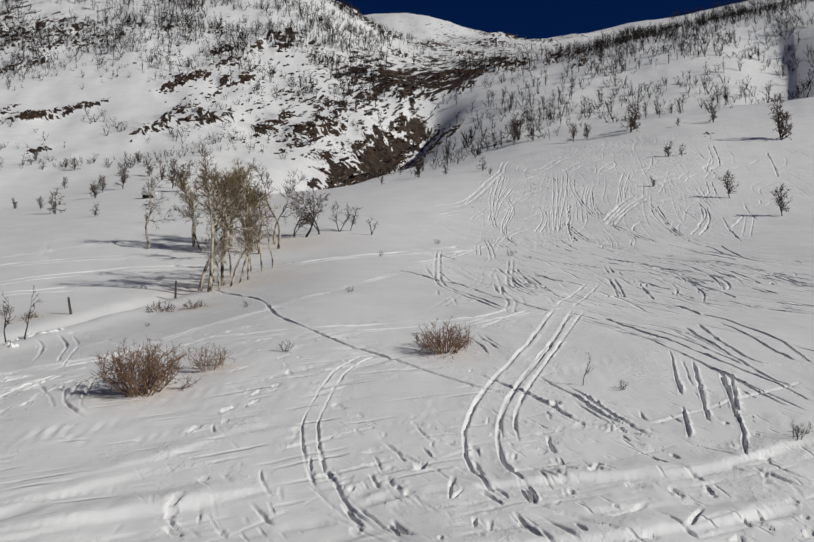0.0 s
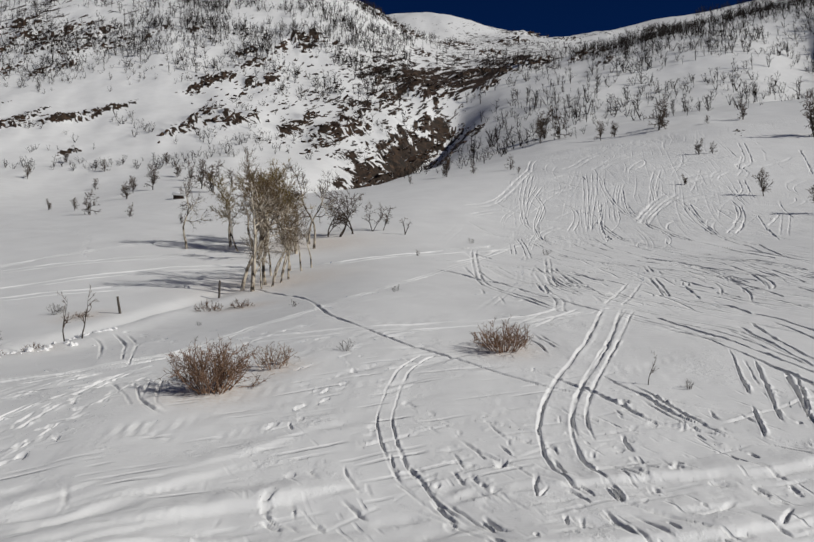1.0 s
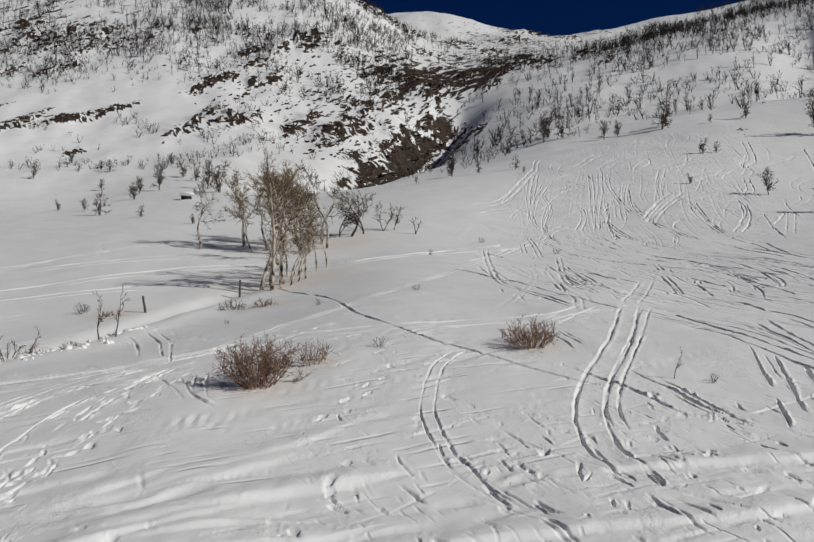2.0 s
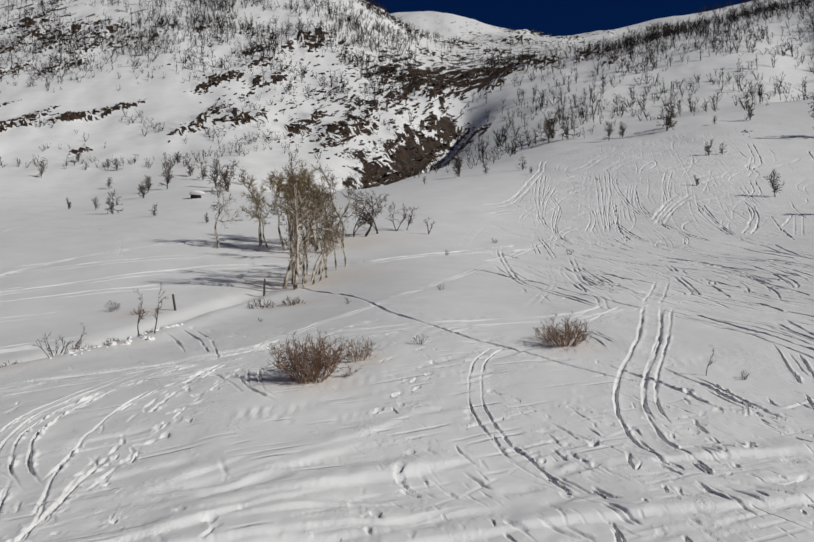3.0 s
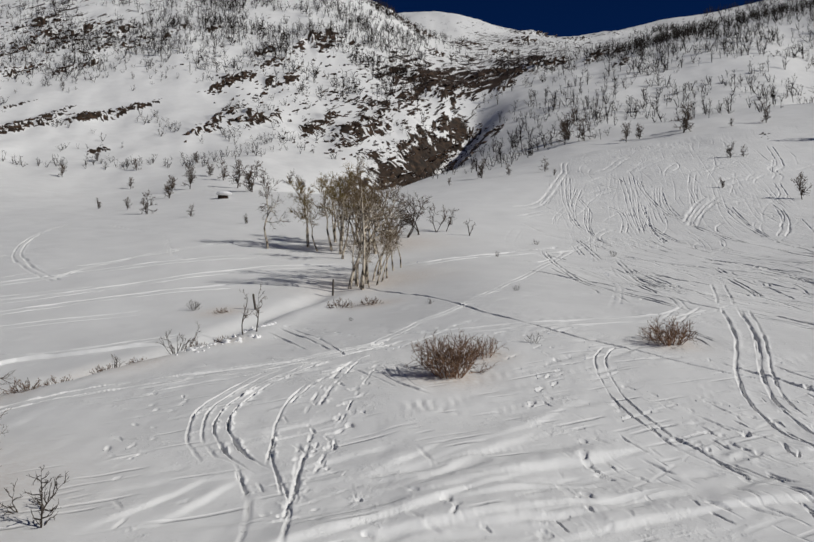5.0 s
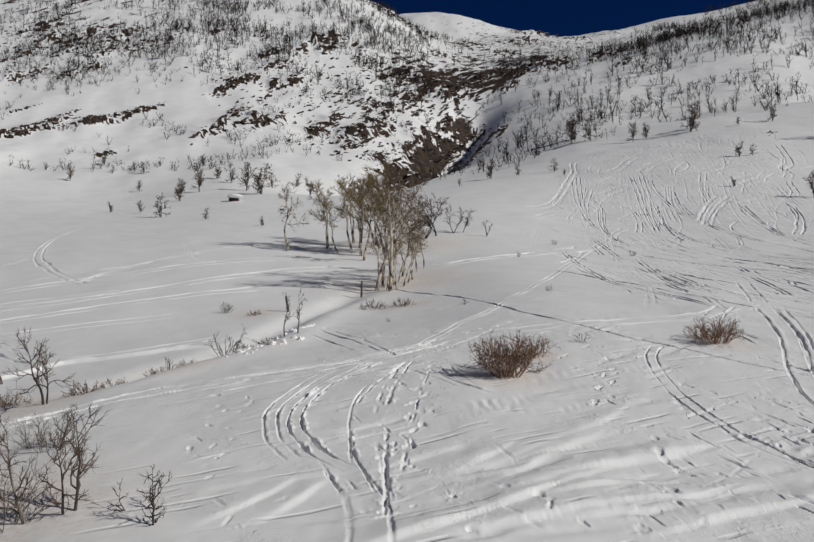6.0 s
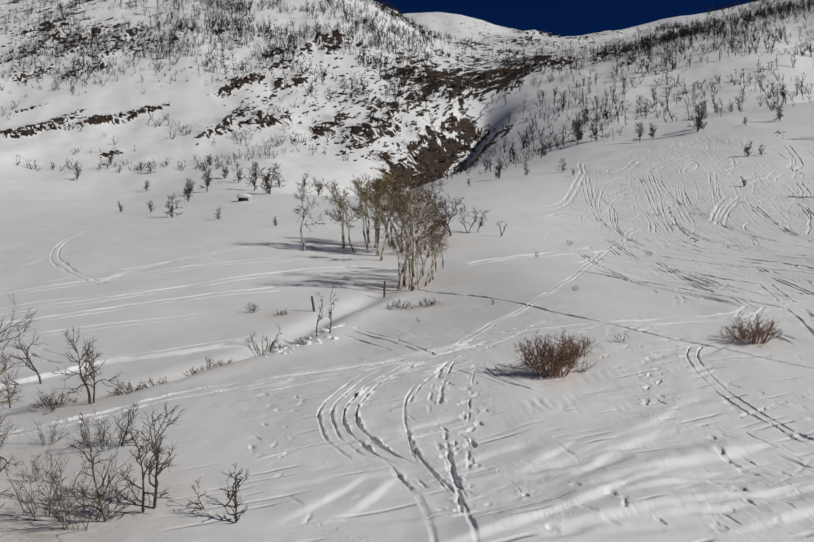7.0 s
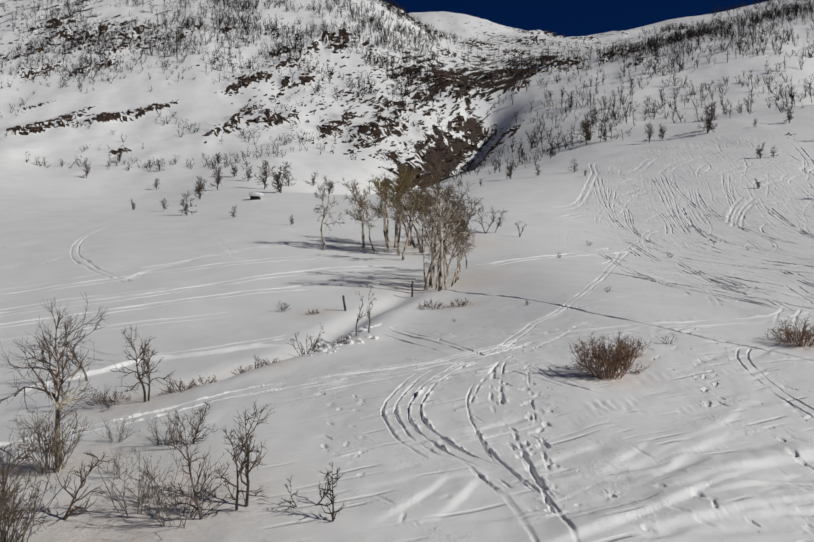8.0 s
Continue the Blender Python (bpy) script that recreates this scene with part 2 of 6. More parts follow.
def to_line(x, y, line):
    """Signed distance to a line of points (right of it is positive) and the way along it."""
    best, side, along, done = np.full(x.shape, 1e9), np.zeros(x.shape), np.zeros(x.shape), 0.0
    slant = np.zeros(x.shape)
    for (ax, ay), (bx, by) in zip(line[:-1], line[1:]):
        ex, ey = bx - ax, by - ay
        n = math.hypot(ex, ey) or 1e-6
        t = np.clip(((x - ax) * ex + (y - ay) * ey) / (n * n), 0, 1)
        dx, dy = x - ax - t * ex, y - ay - t * ey
        d = dx * dx + dy * dy
        near = d < best
        best = np.where(near, d, best)
        side = np.where(near, np.sign(dx * ey - dy * ex), side)
        slant = np.where(near, abs(ex) / n, slant)
        along = np.where(near, done + t * n, along)
        done += n
    return np.sqrt(best) * np.where(side == 0, 1, side), along, slant


GULLY = [(-16, 134), (-8, 170), (6, 212), (17, 245), (32, 282), (48, 320)]
SIDE_GULLY = [(101, 175), (116, 200), (143, 250), (166, 298), (190, 350)]
BANK = [(-15.5, 21.0), (-12.7, 23.3), (-11.4, 25.6), (-9.9, 27.2), (-9.0, 30), (-8.7, 33), (-8.0, 36.5), (-6.8, 40), (-5.4, 44.5), (-3.5, 50)]


# ledges of the hillside: place, length, thickness
LOW_LEDGES = [(-112, 212, 15, 3.4), (-111, 222, 9, 2.1), (-100, 225, 9, 1.8), (-96, 230, 14, 2.9), (-91, 236, 7, 1.6), (-87, 241, 6, 1.1), (-62, 221, 10, 3.3), (-60, 232, 9, 3.1), (-58, 241, 7, 2.2), (-51, 228, 10, 4.0), (-47, 235, 7, 4.8), (-86, 199, 5, 1.5), (-110, 231, 6, 1.5), (-125, 234, 8, 1.1)]
FACE_LEDGES = [(-65, 267, 16, 3.2), (-68, 260, 10, 2.3), (-54, 288, 13, 3.0), (-60, 300, 9, 2.3), (-37, 323, 17, 8.2), (-45, 313, 9, 3.7), (-48, 272, 10, 4.5), (-32, 235, 7, 3.7), (-28, 246, 9, 3.2), (-21, 234, 8, 3.7), (-16, 240, 10, 4.5), (-12, 248, 9, 4.3), (-20, 223, 10, 1.6), (-13, 218, 9, 1.9), (-9, 264, 11, 2.7), (-15, 263, 8, 1.9), (-2, 281, 14, 3.7), (-6, 299, 11, 2.6), (8, 315, 16, 3.2), (15, 292, 15, 7.2), (11, 270, 10, 3.9), (3, 252, 11, 3.3), (-4, 239, 10, 2.4)]
FOOT_LEDGES = [(-8, 195, 12, 3.6), (-2, 218, 14, 5.3), (5, 235, 15, 6.7), (9, 251, 11, 6.1), (16, 264, 10, 3.8), (1, 200, 9, 2.3), (22, 270, 8, 2.4), (20, 235, 7, 2.4), (26, 242, 9, 2.5), (15, 225, 8, 1.9)]
RIDGE_LEDGES = [(-11, 430, 23, 7.1), (6, 436, 20, 5.2), (41, 470, 24, 4.9), (36, 328, 17, 4.8), (54, 417, 19, 5.6), (96, 603, 27, 8.1), (135, 722, 38, 13.1), (52, 321, 17, 5.3), (64, 324, 17, 5.3), (144, 627, 29, 6.7), (81, 317, 17, 3.9), (90, 318, 12, 3.4), (27, 306, 13, 2.7), (38, 293, 11, 2.6), (83, 286, 11, 2.2), (18, 381, 14, 3.4)]
TOP_LEDGES = [(-156, 304, 15, 4.0), (-140, 294, 12, 2.9), (-144, 271, 11, 4.0), (-129, 272, 9, 2.2), (-123, 276, 9, 2.2), (-125, 292, 12, 2.8), (-143, 313, 15, 4.6), (-127, 313, 13, 3.5), (-114, 301, 10, 3.3), (-101, 315, 10, 2.0), (-86, 318, 7, 2.0), (-165, 326, 14, 4.3), (-158, 291, 10, 3.4)]
LEDGES = LOW_LEDGES + FACE_LEDGES + FOOT_LEDGES + RIDGE_LEDGES + TOP_LEDGES


def ledge_steps(x, y):
    """Ragged rock steps along tilted beds that climb to the right: how high they lift the ground, and how bare they are."""
    lift, bare = np.zeros(x.shape), np.zeros(x.shape)
    if y.max() < 150:
        return lift, bare
    # the cliff on the near side of the gully
    gd, ga, _ = to_line(x, y, GULLY)
    bare = 0.8 * smooth(-19, -14, gd + 3 * waves(x / 6, y / 6, 65, 2)) * smooth(-6, -9, gd) * smooth(60, 75, ga) * smooth(160, 140, ga) * np.clip(0.75 + 0.7 * waves(x / 5, y / 5, 67, 3), 0, 1)
    x0, x1, y0, y1 = x.min(), x.max(), y.min(), y.max()
    for k, (lx, ly, long, thick) in enumerate(LEDGES):
        far = 0.9 * long + 3.2 * thick
        if lx < x0 - far or lx > x1 + far or ly < y0 - far or ly > y1 + far:
            continue
        some = np.nonzero((np.abs(x - lx) < far) & (np.abs(y - ly) < far))
        px, py = x[some], y[some]
        along, down = (px - lx) * 0.55 + (py - ly) * 0.84, (px - lx) * 0.84 - (py - ly) * 0.55
        ends = smooth(0.85 * long, 0.45 * long, np.abs(along) + 0.18 * long * waves(px / 4, py / 4, 80 + k))
        for tier in range(3):
            face = thick * (0.62 * (tier - 1) + 0.42 * waves(along / (1.3 + 0.7 * thick), along * 0 + 3.1 * tier, 90 + k, 3)) + 0.35 * waves(px / 0.9, py / 0.9, 70 + k, 2)
            here = ends * smooth(-0.55, 0.25, waves(along / (1.6 + 0.8 * thick), along * 0 + 5.7 * tier, 120 + k, 2))
            back = face - down
            high = thick * (0.16 + 0.10 * tier % 0.2)
            lift[some] += here * high * np.where(back > 0, smooth(2.4 * thick, 0, back), smooth(-0.5, 0, back))
            rag = (0.26 if k < 14 else 0.34 if k < 37 else 0.55 if k < 47 else 0.18) * thick * (0.75 + 0.8 * waves(along / 1.1, down / 1.1, 150 + k, 2))
            bare[some] = np.maximum(bare[some], here * smooth(-0.75, -0.35, back) * smooth(rag + 0.3, rag - 0.2, back))
    return lift, bare


def land(x, y):
    """Height of the land with its gully, creek bank and swells, without the marks in the snow."""
    x, y = np.asarray(x, float), np.asarray(y, float)
    yy = np.maximum(y, 10)
    wide = np.clip(x / (yy + 8), -0.85, 0.85)
    u = np.clip(wide, -0.6, 0.56)
    i, a, b, c, d = hermite(np.log(AWAY), np.log(np.minimum(yy, 1300)))
    e = np.stack([RISE[k][i] * a + RISE_SLOPE[k][i] * b + RISE[k][i + 1] * c + RISE_SLOPE[k][i + 1] * d for k in range(len(ASIDE))])
    g = np.gradient(e, ASIDE, axis=0)
    i, a, b, c, d = hermite(ASIDE, u)

    def pick(table, k):
        return np.take_along_axis(table.reshape(len(ASIDE), -1), k.reshape(1, -1), 0).reshape(k.shape)

    z = pick(e, i) * a + pick(g, i) * b + pick(e, i + 1) * c + pick(g, i + 1) * d
    z = (z + np.where(wide > 0, g[-1], g[0]) * (wide - u)) * np.minimum(yy, 1300)
    z = z - 0.16 * np.minimum(yy - y, 120)
    gd, ga, _ = to_line(x, y, GULLY)
    deep = smooth(0, 30, ga) * smooth(165, 140, ga) * (0.55 + 0.45 * smooth(70, 100, ga))
    z = z - deep * 12.0 * np.exp(-np.abs((gd + 6) / np.where(gd > -6, 10.5, 11.0)) ** 1.7)
    sd, sa, _ = to_line(x, y, SIDE_GULLY)
    z = z - smooth(5, 40, sa) * smooth(150, 100, sa) * 9.0 * np.exp(-np.abs(sd / np.where(sd > 0, 8.5, 16.0)) ** 1.6)
    bd, ba, _ = to_line(x, y, BANK)
    z = z + smooth(0, 6, ba) * smooth(31, 20, ba) * (0.16 * np.exp(-((bd - 0.5) / 1.0) ** 2) - 0.34 * np.exp(-((bd + 1.3) / 0.9) ** 2))
    far = smooth(60, 220, y)
    z = z + 0.07 * (1 - far) * waves(x / 5.5, y / 7.5, 3, 2) + 0.02 * (1 - far) * waves((x - 0.6 * y) / 3.2, (y + 0.6 * x) / 1.3, 5, 2)
    hill = smooth(170, 230, y - 0.35 * x) * smooth(10, -6, gd)
    z = z + far * 0.5 * waves(x / 16, y / 18, 7, 3)
    z = z + hill * (1.0 * waves((x + 0.3 * y) / 20, (y - 0.3 * x) / 50, 9, 3))
    z = z + smooth(380, 600, y) * 5 * waves(x / 140, y / 140, 15, 3)
    return z + ledge_steps(x, y)[0]


def ground_at(x, y):
    return float(land(np.array([x]), np.array([y]))[0])


def ground_under(places):
    """Heights of the land under many places at once."""
    return land(np.array([q[0] for q in places], float), np.array([q[1] for q in places], float))


def rocky(x, y):
    """How much bare rock shows through the snow of the hillside, 0 to 1."""
    gd, _, _ = to_line(x, y, GULLY)
    left = smooth(185, 235, y) * smooth(9, -4, gd)
    core = np.exp(-((gd + 26) / 46) ** 2)
    z = left * (0.10 + 0.52 * core) + smooth(330, 420, y) * smooth(845, 790, y) * 0.40 * smooth(-60, 40, x)
    z = z + 0.30 * smooth(260, 330, y) * smooth(-40, -100, x) + 0.42 * smooth(283, 306, y) * smooth(470, 360, y) * np.exp(-(((x - 52 - 0.12 * (y - 280)) / 58) ** 2)) * smooth(135, 100, x)
    return np.clip(z + 0.22 * waves(x / 35, y / 45, 21, 2), 0, 1) * smooth(180, 215, y)


# ---- marks in the snow ----
def eased(points, step=0.35):
    """A smooth line through a few points."""
    p = np.array(points, float)
    p = np.vstack([2 * p[0] - p[1], p, 2 * p[-1] - p[-2]])
    out = []
    for k in range(1, len(p) - 2):
        n = max(2, int(np.linalg.norm(p[k + 1] - p[k]) / step))
        for t in np.arange(n) / n:
            out.append(0.5 * (2 * p[k] + (p[k + 1] - p[k - 1]) * t + (2 * p[k - 1] - 5 * p[k] + 4 * p[k + 1] - p[k + 2]) * t * t + (3 * p[k] - p[k - 1] - 3 * p[k + 1] + p[k + 2]) * t**3))
    out.append(p[-2])
    return [tuple(q) for q in out]


SKI, WIDE, RUT, SOFT, THIN, NICK = "ski", "wide", "rut", "soft", "thin", "nick"
SCRAPE = "scrape"
GASH = "gash"
TRACKS = []


def track(kind, depth, *course):
    """Lays one track through a few places."""
    TRACKS.append((kind, depth * (0.85 if min(y for x, y in course) > 66 else 1), list(course)))


track(SKI, 0.10, (4.7, 24.1), (3.9, 22.5), (3.5, 20.4), (3.4, 18.4), (3.6, 16.9), (3.9, 15.8), (4.4, 14.8), (5.2, 13.6))
track(WIDE, 0.12, (12.2, 32.5), (9.7, 25.4), (8.0, 21.5), (7.2, 19.3), (6.9, 17.7), (6.9, 16.4), (7.3, 15.2))
track(SKI, 0.12, (12.8, 32.3), (10.2, 25.5), (8.5, 21.5), (7.7, 19.3), (7.5, 17.6))
track(THIN, 0.20, (-4.8, 45.5), (-0.9, 37.5), (0.9, 30.6), (3.1, 26.2), (4.7, 24.1), (6.1, 22.5), (7.3, 21.2), (8.2, 20.6))
track(SKI, 0.10, (16.5, 72), (11.5, 61.9), (5.3, 44.8), (0.4, 32.5), (-1.6, 29.2), (-3.8, 24.2))
track(WIDE, 0.06, (-6.0, 23.2), (-2.1, 26.2), (0.7, 26.6), (4.8, 27.9), (8.6, 29.7), (10.6, 32.4))
track(WIDE, 0.06, (-9.6, 20.8), (-6.0, 22.9), (-3.7, 24.9), (-1.7, 26.6))
track(SOFT, 0.11, (-5.2, 10.4), (-3.2, 11.7), (-1.7, 12.7), (-0.4, 13.8), (0.8, 14.7))
track(SOFT, 0.10, (-3.6, 11.3), (-1.3, 12.1), (0.9, 13.0), (3.8, 13.9))
track(SOFT, 0.05, (-2.9, 13.5), (-1.6, 14.8), (0.6, 16.8), (2.1, 18.6))
track(SOFT, 0.05, (-3.6, 12.6), (-2.2, 13.4), (-0.6, 15.2), (1.6, 17.0))
track(SOFT, 0.09, (-0.2, 11.4), (2.2, 12.6), (5.2, 13.4), (9.0, 14.2), (12.5, 15.6))
track(SOFT, 0.09, (5.5, 15.6), (8.2, 16.2), (11.0, 16.8), (14.5, 18.6))
track(SKI, 0.11, (-4.1, 23.9), (-6.1, 22.3), (-7.0, 19.4), (-7.15, 17.8), (-6.7, 15.9), (-6.0, 14.6))
track(SKI, 0.20, (-4.5, 23.5), (-6.0, 20.6), (-6.5, 18.1), (-6.3, 16.5), (-5.5, 14.9), (-4.8, 14.0))
track(RUT, 0.13, (-3.6, 23.3), (-4.7, 19.8), (-5.1, 17.8), (-4.9, 15.2), (-4.6, 14.0), (-4.3, 12.8))
track(WIDE, 0.05, (-5.4, 15.2), (-4.8, 13.6), (-4.4, 12.2), (-4.3, 9.6))
track(SOFT, 0.08, (-7.6, 11.2), (-6.5, 12.9), (-5.6, 14.6))
track(SOFT, 0.08, (-6.6, 11.3), (-5.8, 12.9), (-5.2, 14.3))
track(WIDE, 0.13, (-18.5, 17.0), (-15.7, 18.6), (-13.5, 19.8), (-11.4, 21.3), (-8.7, 22.3), (-5.0, 23.6), (-2.2, 26))
track(SKI, 0.06, (-2.7, 22.2), (-2.0, 19.6), (-1.3, 18.9))
track(SKI, 0.22, (-42.3, 88.1), (-41.3, 77.3), (-37.2, 66.4), (-32.4, 58.5), (-26.3, 50.9))
track(SKI, 0.22, (-52, 55), (-39.3, 61.1), (-36.6, 65.6), (-32.2, 68.7))
track(SKI, 0.18, (-27.5, 51.8), (-25.7, 57.3), (-22.2, 62.3), (-15.9, 67.3))
track(WIDE, 0.22, (-45, 38), (-29.4, 43.4), (-24.0, 45.2), (-18.6, 49.1), (-12.2, 53.6), (-6.6, 55.5), (-1.8, 53.3), (0.4, 53.7), (4.6, 56.8), (9.5, 61.7), (12.1, 64.6))
track(WIDE, 0.22, (-45, 34), (-29.4, 39.4), (-24.0, 41.2), (-18.6, 44.1), (-13, 46.5))
track(WIDE, 0.10, (-22.5, 33.4), (-20, 30.9), (-18.4, 30.1), (-16.2, 30.2), (-13.5, 31.2), (-11.6, 32.6))
track(RUT, 0.30, (-22.5, 33), (-20, 30.4), (-18.4, 29.6), (-16.2, 29.8), (-13.5, 30.8), (-11.6, 32.3))
track(SKI, 0.2, (9.4, 62), (8.8, 55.6), (7.9, 41.2), (9.0, 34.2), (9.8, 31.5))
track(SKI, 0.2, (15.1, 68.1), (16.3, 58.9), (19.4, 53.9), (24.7, 45.6))
track(SKI, 0.2, (24.2, 81.1), (23.7, 68.3), (26.5, 61.5), (29.2, 54.0))
track(SKI, 0.2, (14.5, 58.2), (11.9, 43.2), (11.8, 36.5))
track(THIN, 0.10, (8.3, 58), (12.8, 48), (13.0, 40), (13.4, 34))
track(WIDE, 0.16, (-46, 44), (-34, 49.5), (-26, 53.6), (-17, 58.2), (-10, 60.6))
track(WIDE, 0.14, (-40, 40.5), (-30, 44.6), (-22, 47.2))
track(THIN, 0.14, (-44, 47), (-33, 53), (-24, 60), (-19, 66))
track(WIDE, 0.12, (-40, 30), (-30, 34.2), (-22, 37.2), (-16, 39.4))
# traverses and cut lines at the foot of the skied slope
track(THIN, 0.2, (14.5, 50.5), (14.7, 48.3), (14.9, 45.9), (15.9, 45.2))
track(THIN, 0.22, (13.8, 52.1), (13.3, 45.8), (13.3, 41.8), (13.4, 40.2))
track(THIN, 0.22, (13.0, 51.0), (12.4, 44.8), (12.1, 40.1), (12.1, 37.6))
track(THIN, 0.22, (11.2, 41.9), (10.8, 39.4), (10.3, 36.2))
track(THIN, 0.25, (28.7, 79.3), (28.2, 75.1), (28.9, 71.6), (29.0, 67.2), (29.7, 63.9), (30.2, 59.6), (30.6, 55.9))
track(THIN, 0.22, (32.0, 68.2), (31.9, 65.6), (32.0, 63.0), (31.4, 59.5))
track(RUT, 0.4, (27.6, 92.2), (25.6, 84.4), (24.2, 79.5), (22.9, 73.6), (22.0, 69.1))
track(THIN, 0.2, (22.5, 72.9), (23.5, 70.5), (25.0, 69.3), (26.6, 67.2))
track(THIN, 0.2, (20.9, 57.9), (21.4, 55.5), (22.2, 54.3))
track(SKI, 0.2, (25.1, 60.3), (26.1, 58.8), (27.5, 56.6), (28.8, 53.8))
track(THIN, 0.35, (21.5, 59.5), (22.8, 57.7), (23.6, 55.0), (24.1, 51.9), (24.9, 49.2), (25.6, 46.8))
track(THIN, 0.3, (23.3, 51.6), (24.6, 49.2), (25.6, 47.2))
track(SKI, 0.25, (18.9, 47.9), (17.8, 43.3), (16.5, 38.5))
track(SKI, 0.2, (20.5, 54.2), (19.6, 50.1))
track(RUT, 0.25, (19.0, 42.3), (18.2, 39.3), (17.4, 36.8))
track(THIN, 0.2, (20.0, 46.7), (20.2, 44.3), (20.4, 42.0))
track(THIN, 0.25, (23.2, 47.1), (22.6, 43.4), (22.3, 40.8))
# single runs on the slope
track(SKI, 0.25, (30.0, 130.4), (34.7, 134.1), (38.9, 132.6), (45.9, 136.6), (53.3, 138.3))
track(SKI, 0.25, (33.4, 129.2), (40.1, 133.2), (48.8, 142.1), (59.7, 151.8))
track(SKI, 0.22, (22.2, 114.0), (19.2, 99.5), (18.1, 92.5), (16.7, 81.8), (16.4, 76.7))
track(SKI, 0.22, (23.4, 116.2), (19.8, 99.5), (17.9, 89.0))
track(SKI, 0.22, (20.6, 92.5), (18.0, 82.1), (16.5, 73.3), (16.3, 68.4))
track(THIN, 0.3, (25.5, 111.1), (26.5, 105.7), (28.2, 101.1))
track(THIN, 0.25, (25.8, 121.2), (27.3, 115.2), (29.7, 112.2), (29.7, 107.9))
track(SKI, 0.2, (40.4, 109.0), (36.6, 99.8), (34.4, 92.6), (33.6, 89.7))
track(SKI, 0.2, (36.5, 93.5), (35.9, 87.3), (33.5, 77.5), (32.3, 70.4))
track(THIN, 0.2, (37.0, 88.5), (34.5, 78.7))
track(SKI, 0.3, (62.4, 130.4), (58.2, 119.5), (55.3, 113.0), (52.7, 109.7), (51.6, 106.0), (49.7, 102.9))
track(SKI, 0.25, (48.9, 101.3), (46.5, 94.9), (44.9, 92.1))
track(SKI, 0.25, (41.7, 86.6), (39.2, 80.3), (36.3, 74.6), (33.9, 70.7))
track(SKI, 0.2, (45.4, 101.5), (47.1, 104.4), (49.5, 107.1))
track(SKI, 0.25, (32.0, 108.0), (30.4, 101.3), (29.5, 95.1), (28.8, 89.0), (28.4, 84.3))
track(SKI, 0.2, (32.1, 112.1), (28.4, 98.4), (24.8, 86.1), (22.2, 76.0))
track(SKI, 0.2, (30.7, 112.7), (27.4, 98.5), (24.2, 86.0))
track(SKI, 0.2, (22.5, 92.5), (23.6, 89.3), (22.4, 82.6), (20.2, 75.7))
# lines crossing at the foot of the run, single turns on it, and soft ridges close by
track(THIN, 0.20, (13.3, 31), (13.5, 29), (13.8, 27.3), (14.2, 26), (14.4, 24.7), (14.7, 23.7), (15, 22.8), (15.2, 21.8), (15.3, 20.4))
track(THIN, 0.16, (12.5, 28.3), (13, 27.6), (13.4, 26.7), (13.6, 25.3), (13.8, 24.4), (14, 23.5), (14.2, 22.5), (14.4, 21.6), (14.6, 20.7), (14.84, 19.65))
track(THIN, 0.12, (13.3, 30.1), (14, 28.9), (14.5, 27.4), (14.8, 25.9), (15, 24.5), (15.2, 23.4))
track(THIN, 0.22, (17.9, 32.8), (18.1, 30.8), (18.1, 28.9), (18.1, 27.1), (17.5, 24.9), (17.3, 23.8))
track(THIN, 0.12, (17.6, 30.6), (17.5, 28.4), (17.1, 26.1), (16.9, 25), (17, 24))
track(THIN, 0.13, (16.7, 30.3), (16.1, 27.7), (15.7, 25.8), (15.7, 24.6), (15.8, 23.8), (16.5, 23.5))
track(THIN, 0.13, (15.8, 29.3), (15.5, 27.2), (15.3, 25.3), (15.3, 24.3), (15.3, 23.1), (15.3, 22.1), (15.6, 21.3))
track(SKI, 0.10, (15.2, 28.5), (15.1, 26.6), (15, 25.1), (15.1, 24.1))
track(THIN, 0.10, (13.6, 24.1), (13.9, 23.6), (14.1, 22.7), (14.3, 21.8), (14.4, 20.8), (14.53, 19.88))
track(THIN, 0.14, (21.9, 54.9), (24.5, 51.9), (25.8, 47.3), (27.2, 44.9), (28.3, 42.5))
track(THIN, 0.14, (26.6, 57.3), (28.4, 52.8), (29.4, 47.9), (29.5, 44.5))
track(SKI, 0.14, (27.7, 47.7), (27.8, 45), (27.7, 41.5))
track(THIN, 0.10, (28.5, 50.1), (29.6, 48.3), (30.8, 46.7))
track(THIN, 0.12, (23.5, 48.8), (22.7, 44.6), (22.6, 41.7), (21.8, 37.6))
track(THIN, 0.14, (21.4, 36.9), (22.5, 36.1), (23.6, 34.4))
track(THIN, 0.14, (22.1, 34.9), (22.2, 33.5), (22.7, 32.9))
track(SKI, 0.12, (19.9, 37.4), (20.7, 36.3), (20.9, 34.8), (22, 34.3))
track(THIN, 0.12, (19.4, 40), (19.4, 36.7), (19.7, 35.2))
track(THIN, 0.20, (5.6, 47.6), (6.8, 45.7), (7.8, 43.3), (8.8, 41.3), (9.1, 39.9), (9.6, 35.8), (10.3, 34.1), (10.9, 32.9), (11.5, 31.8), (12.3, 31.7), (13, 30))
track(THIN, 0.18, (7.6, 49.8), (7.7, 45.6), (7.8, 43.9))
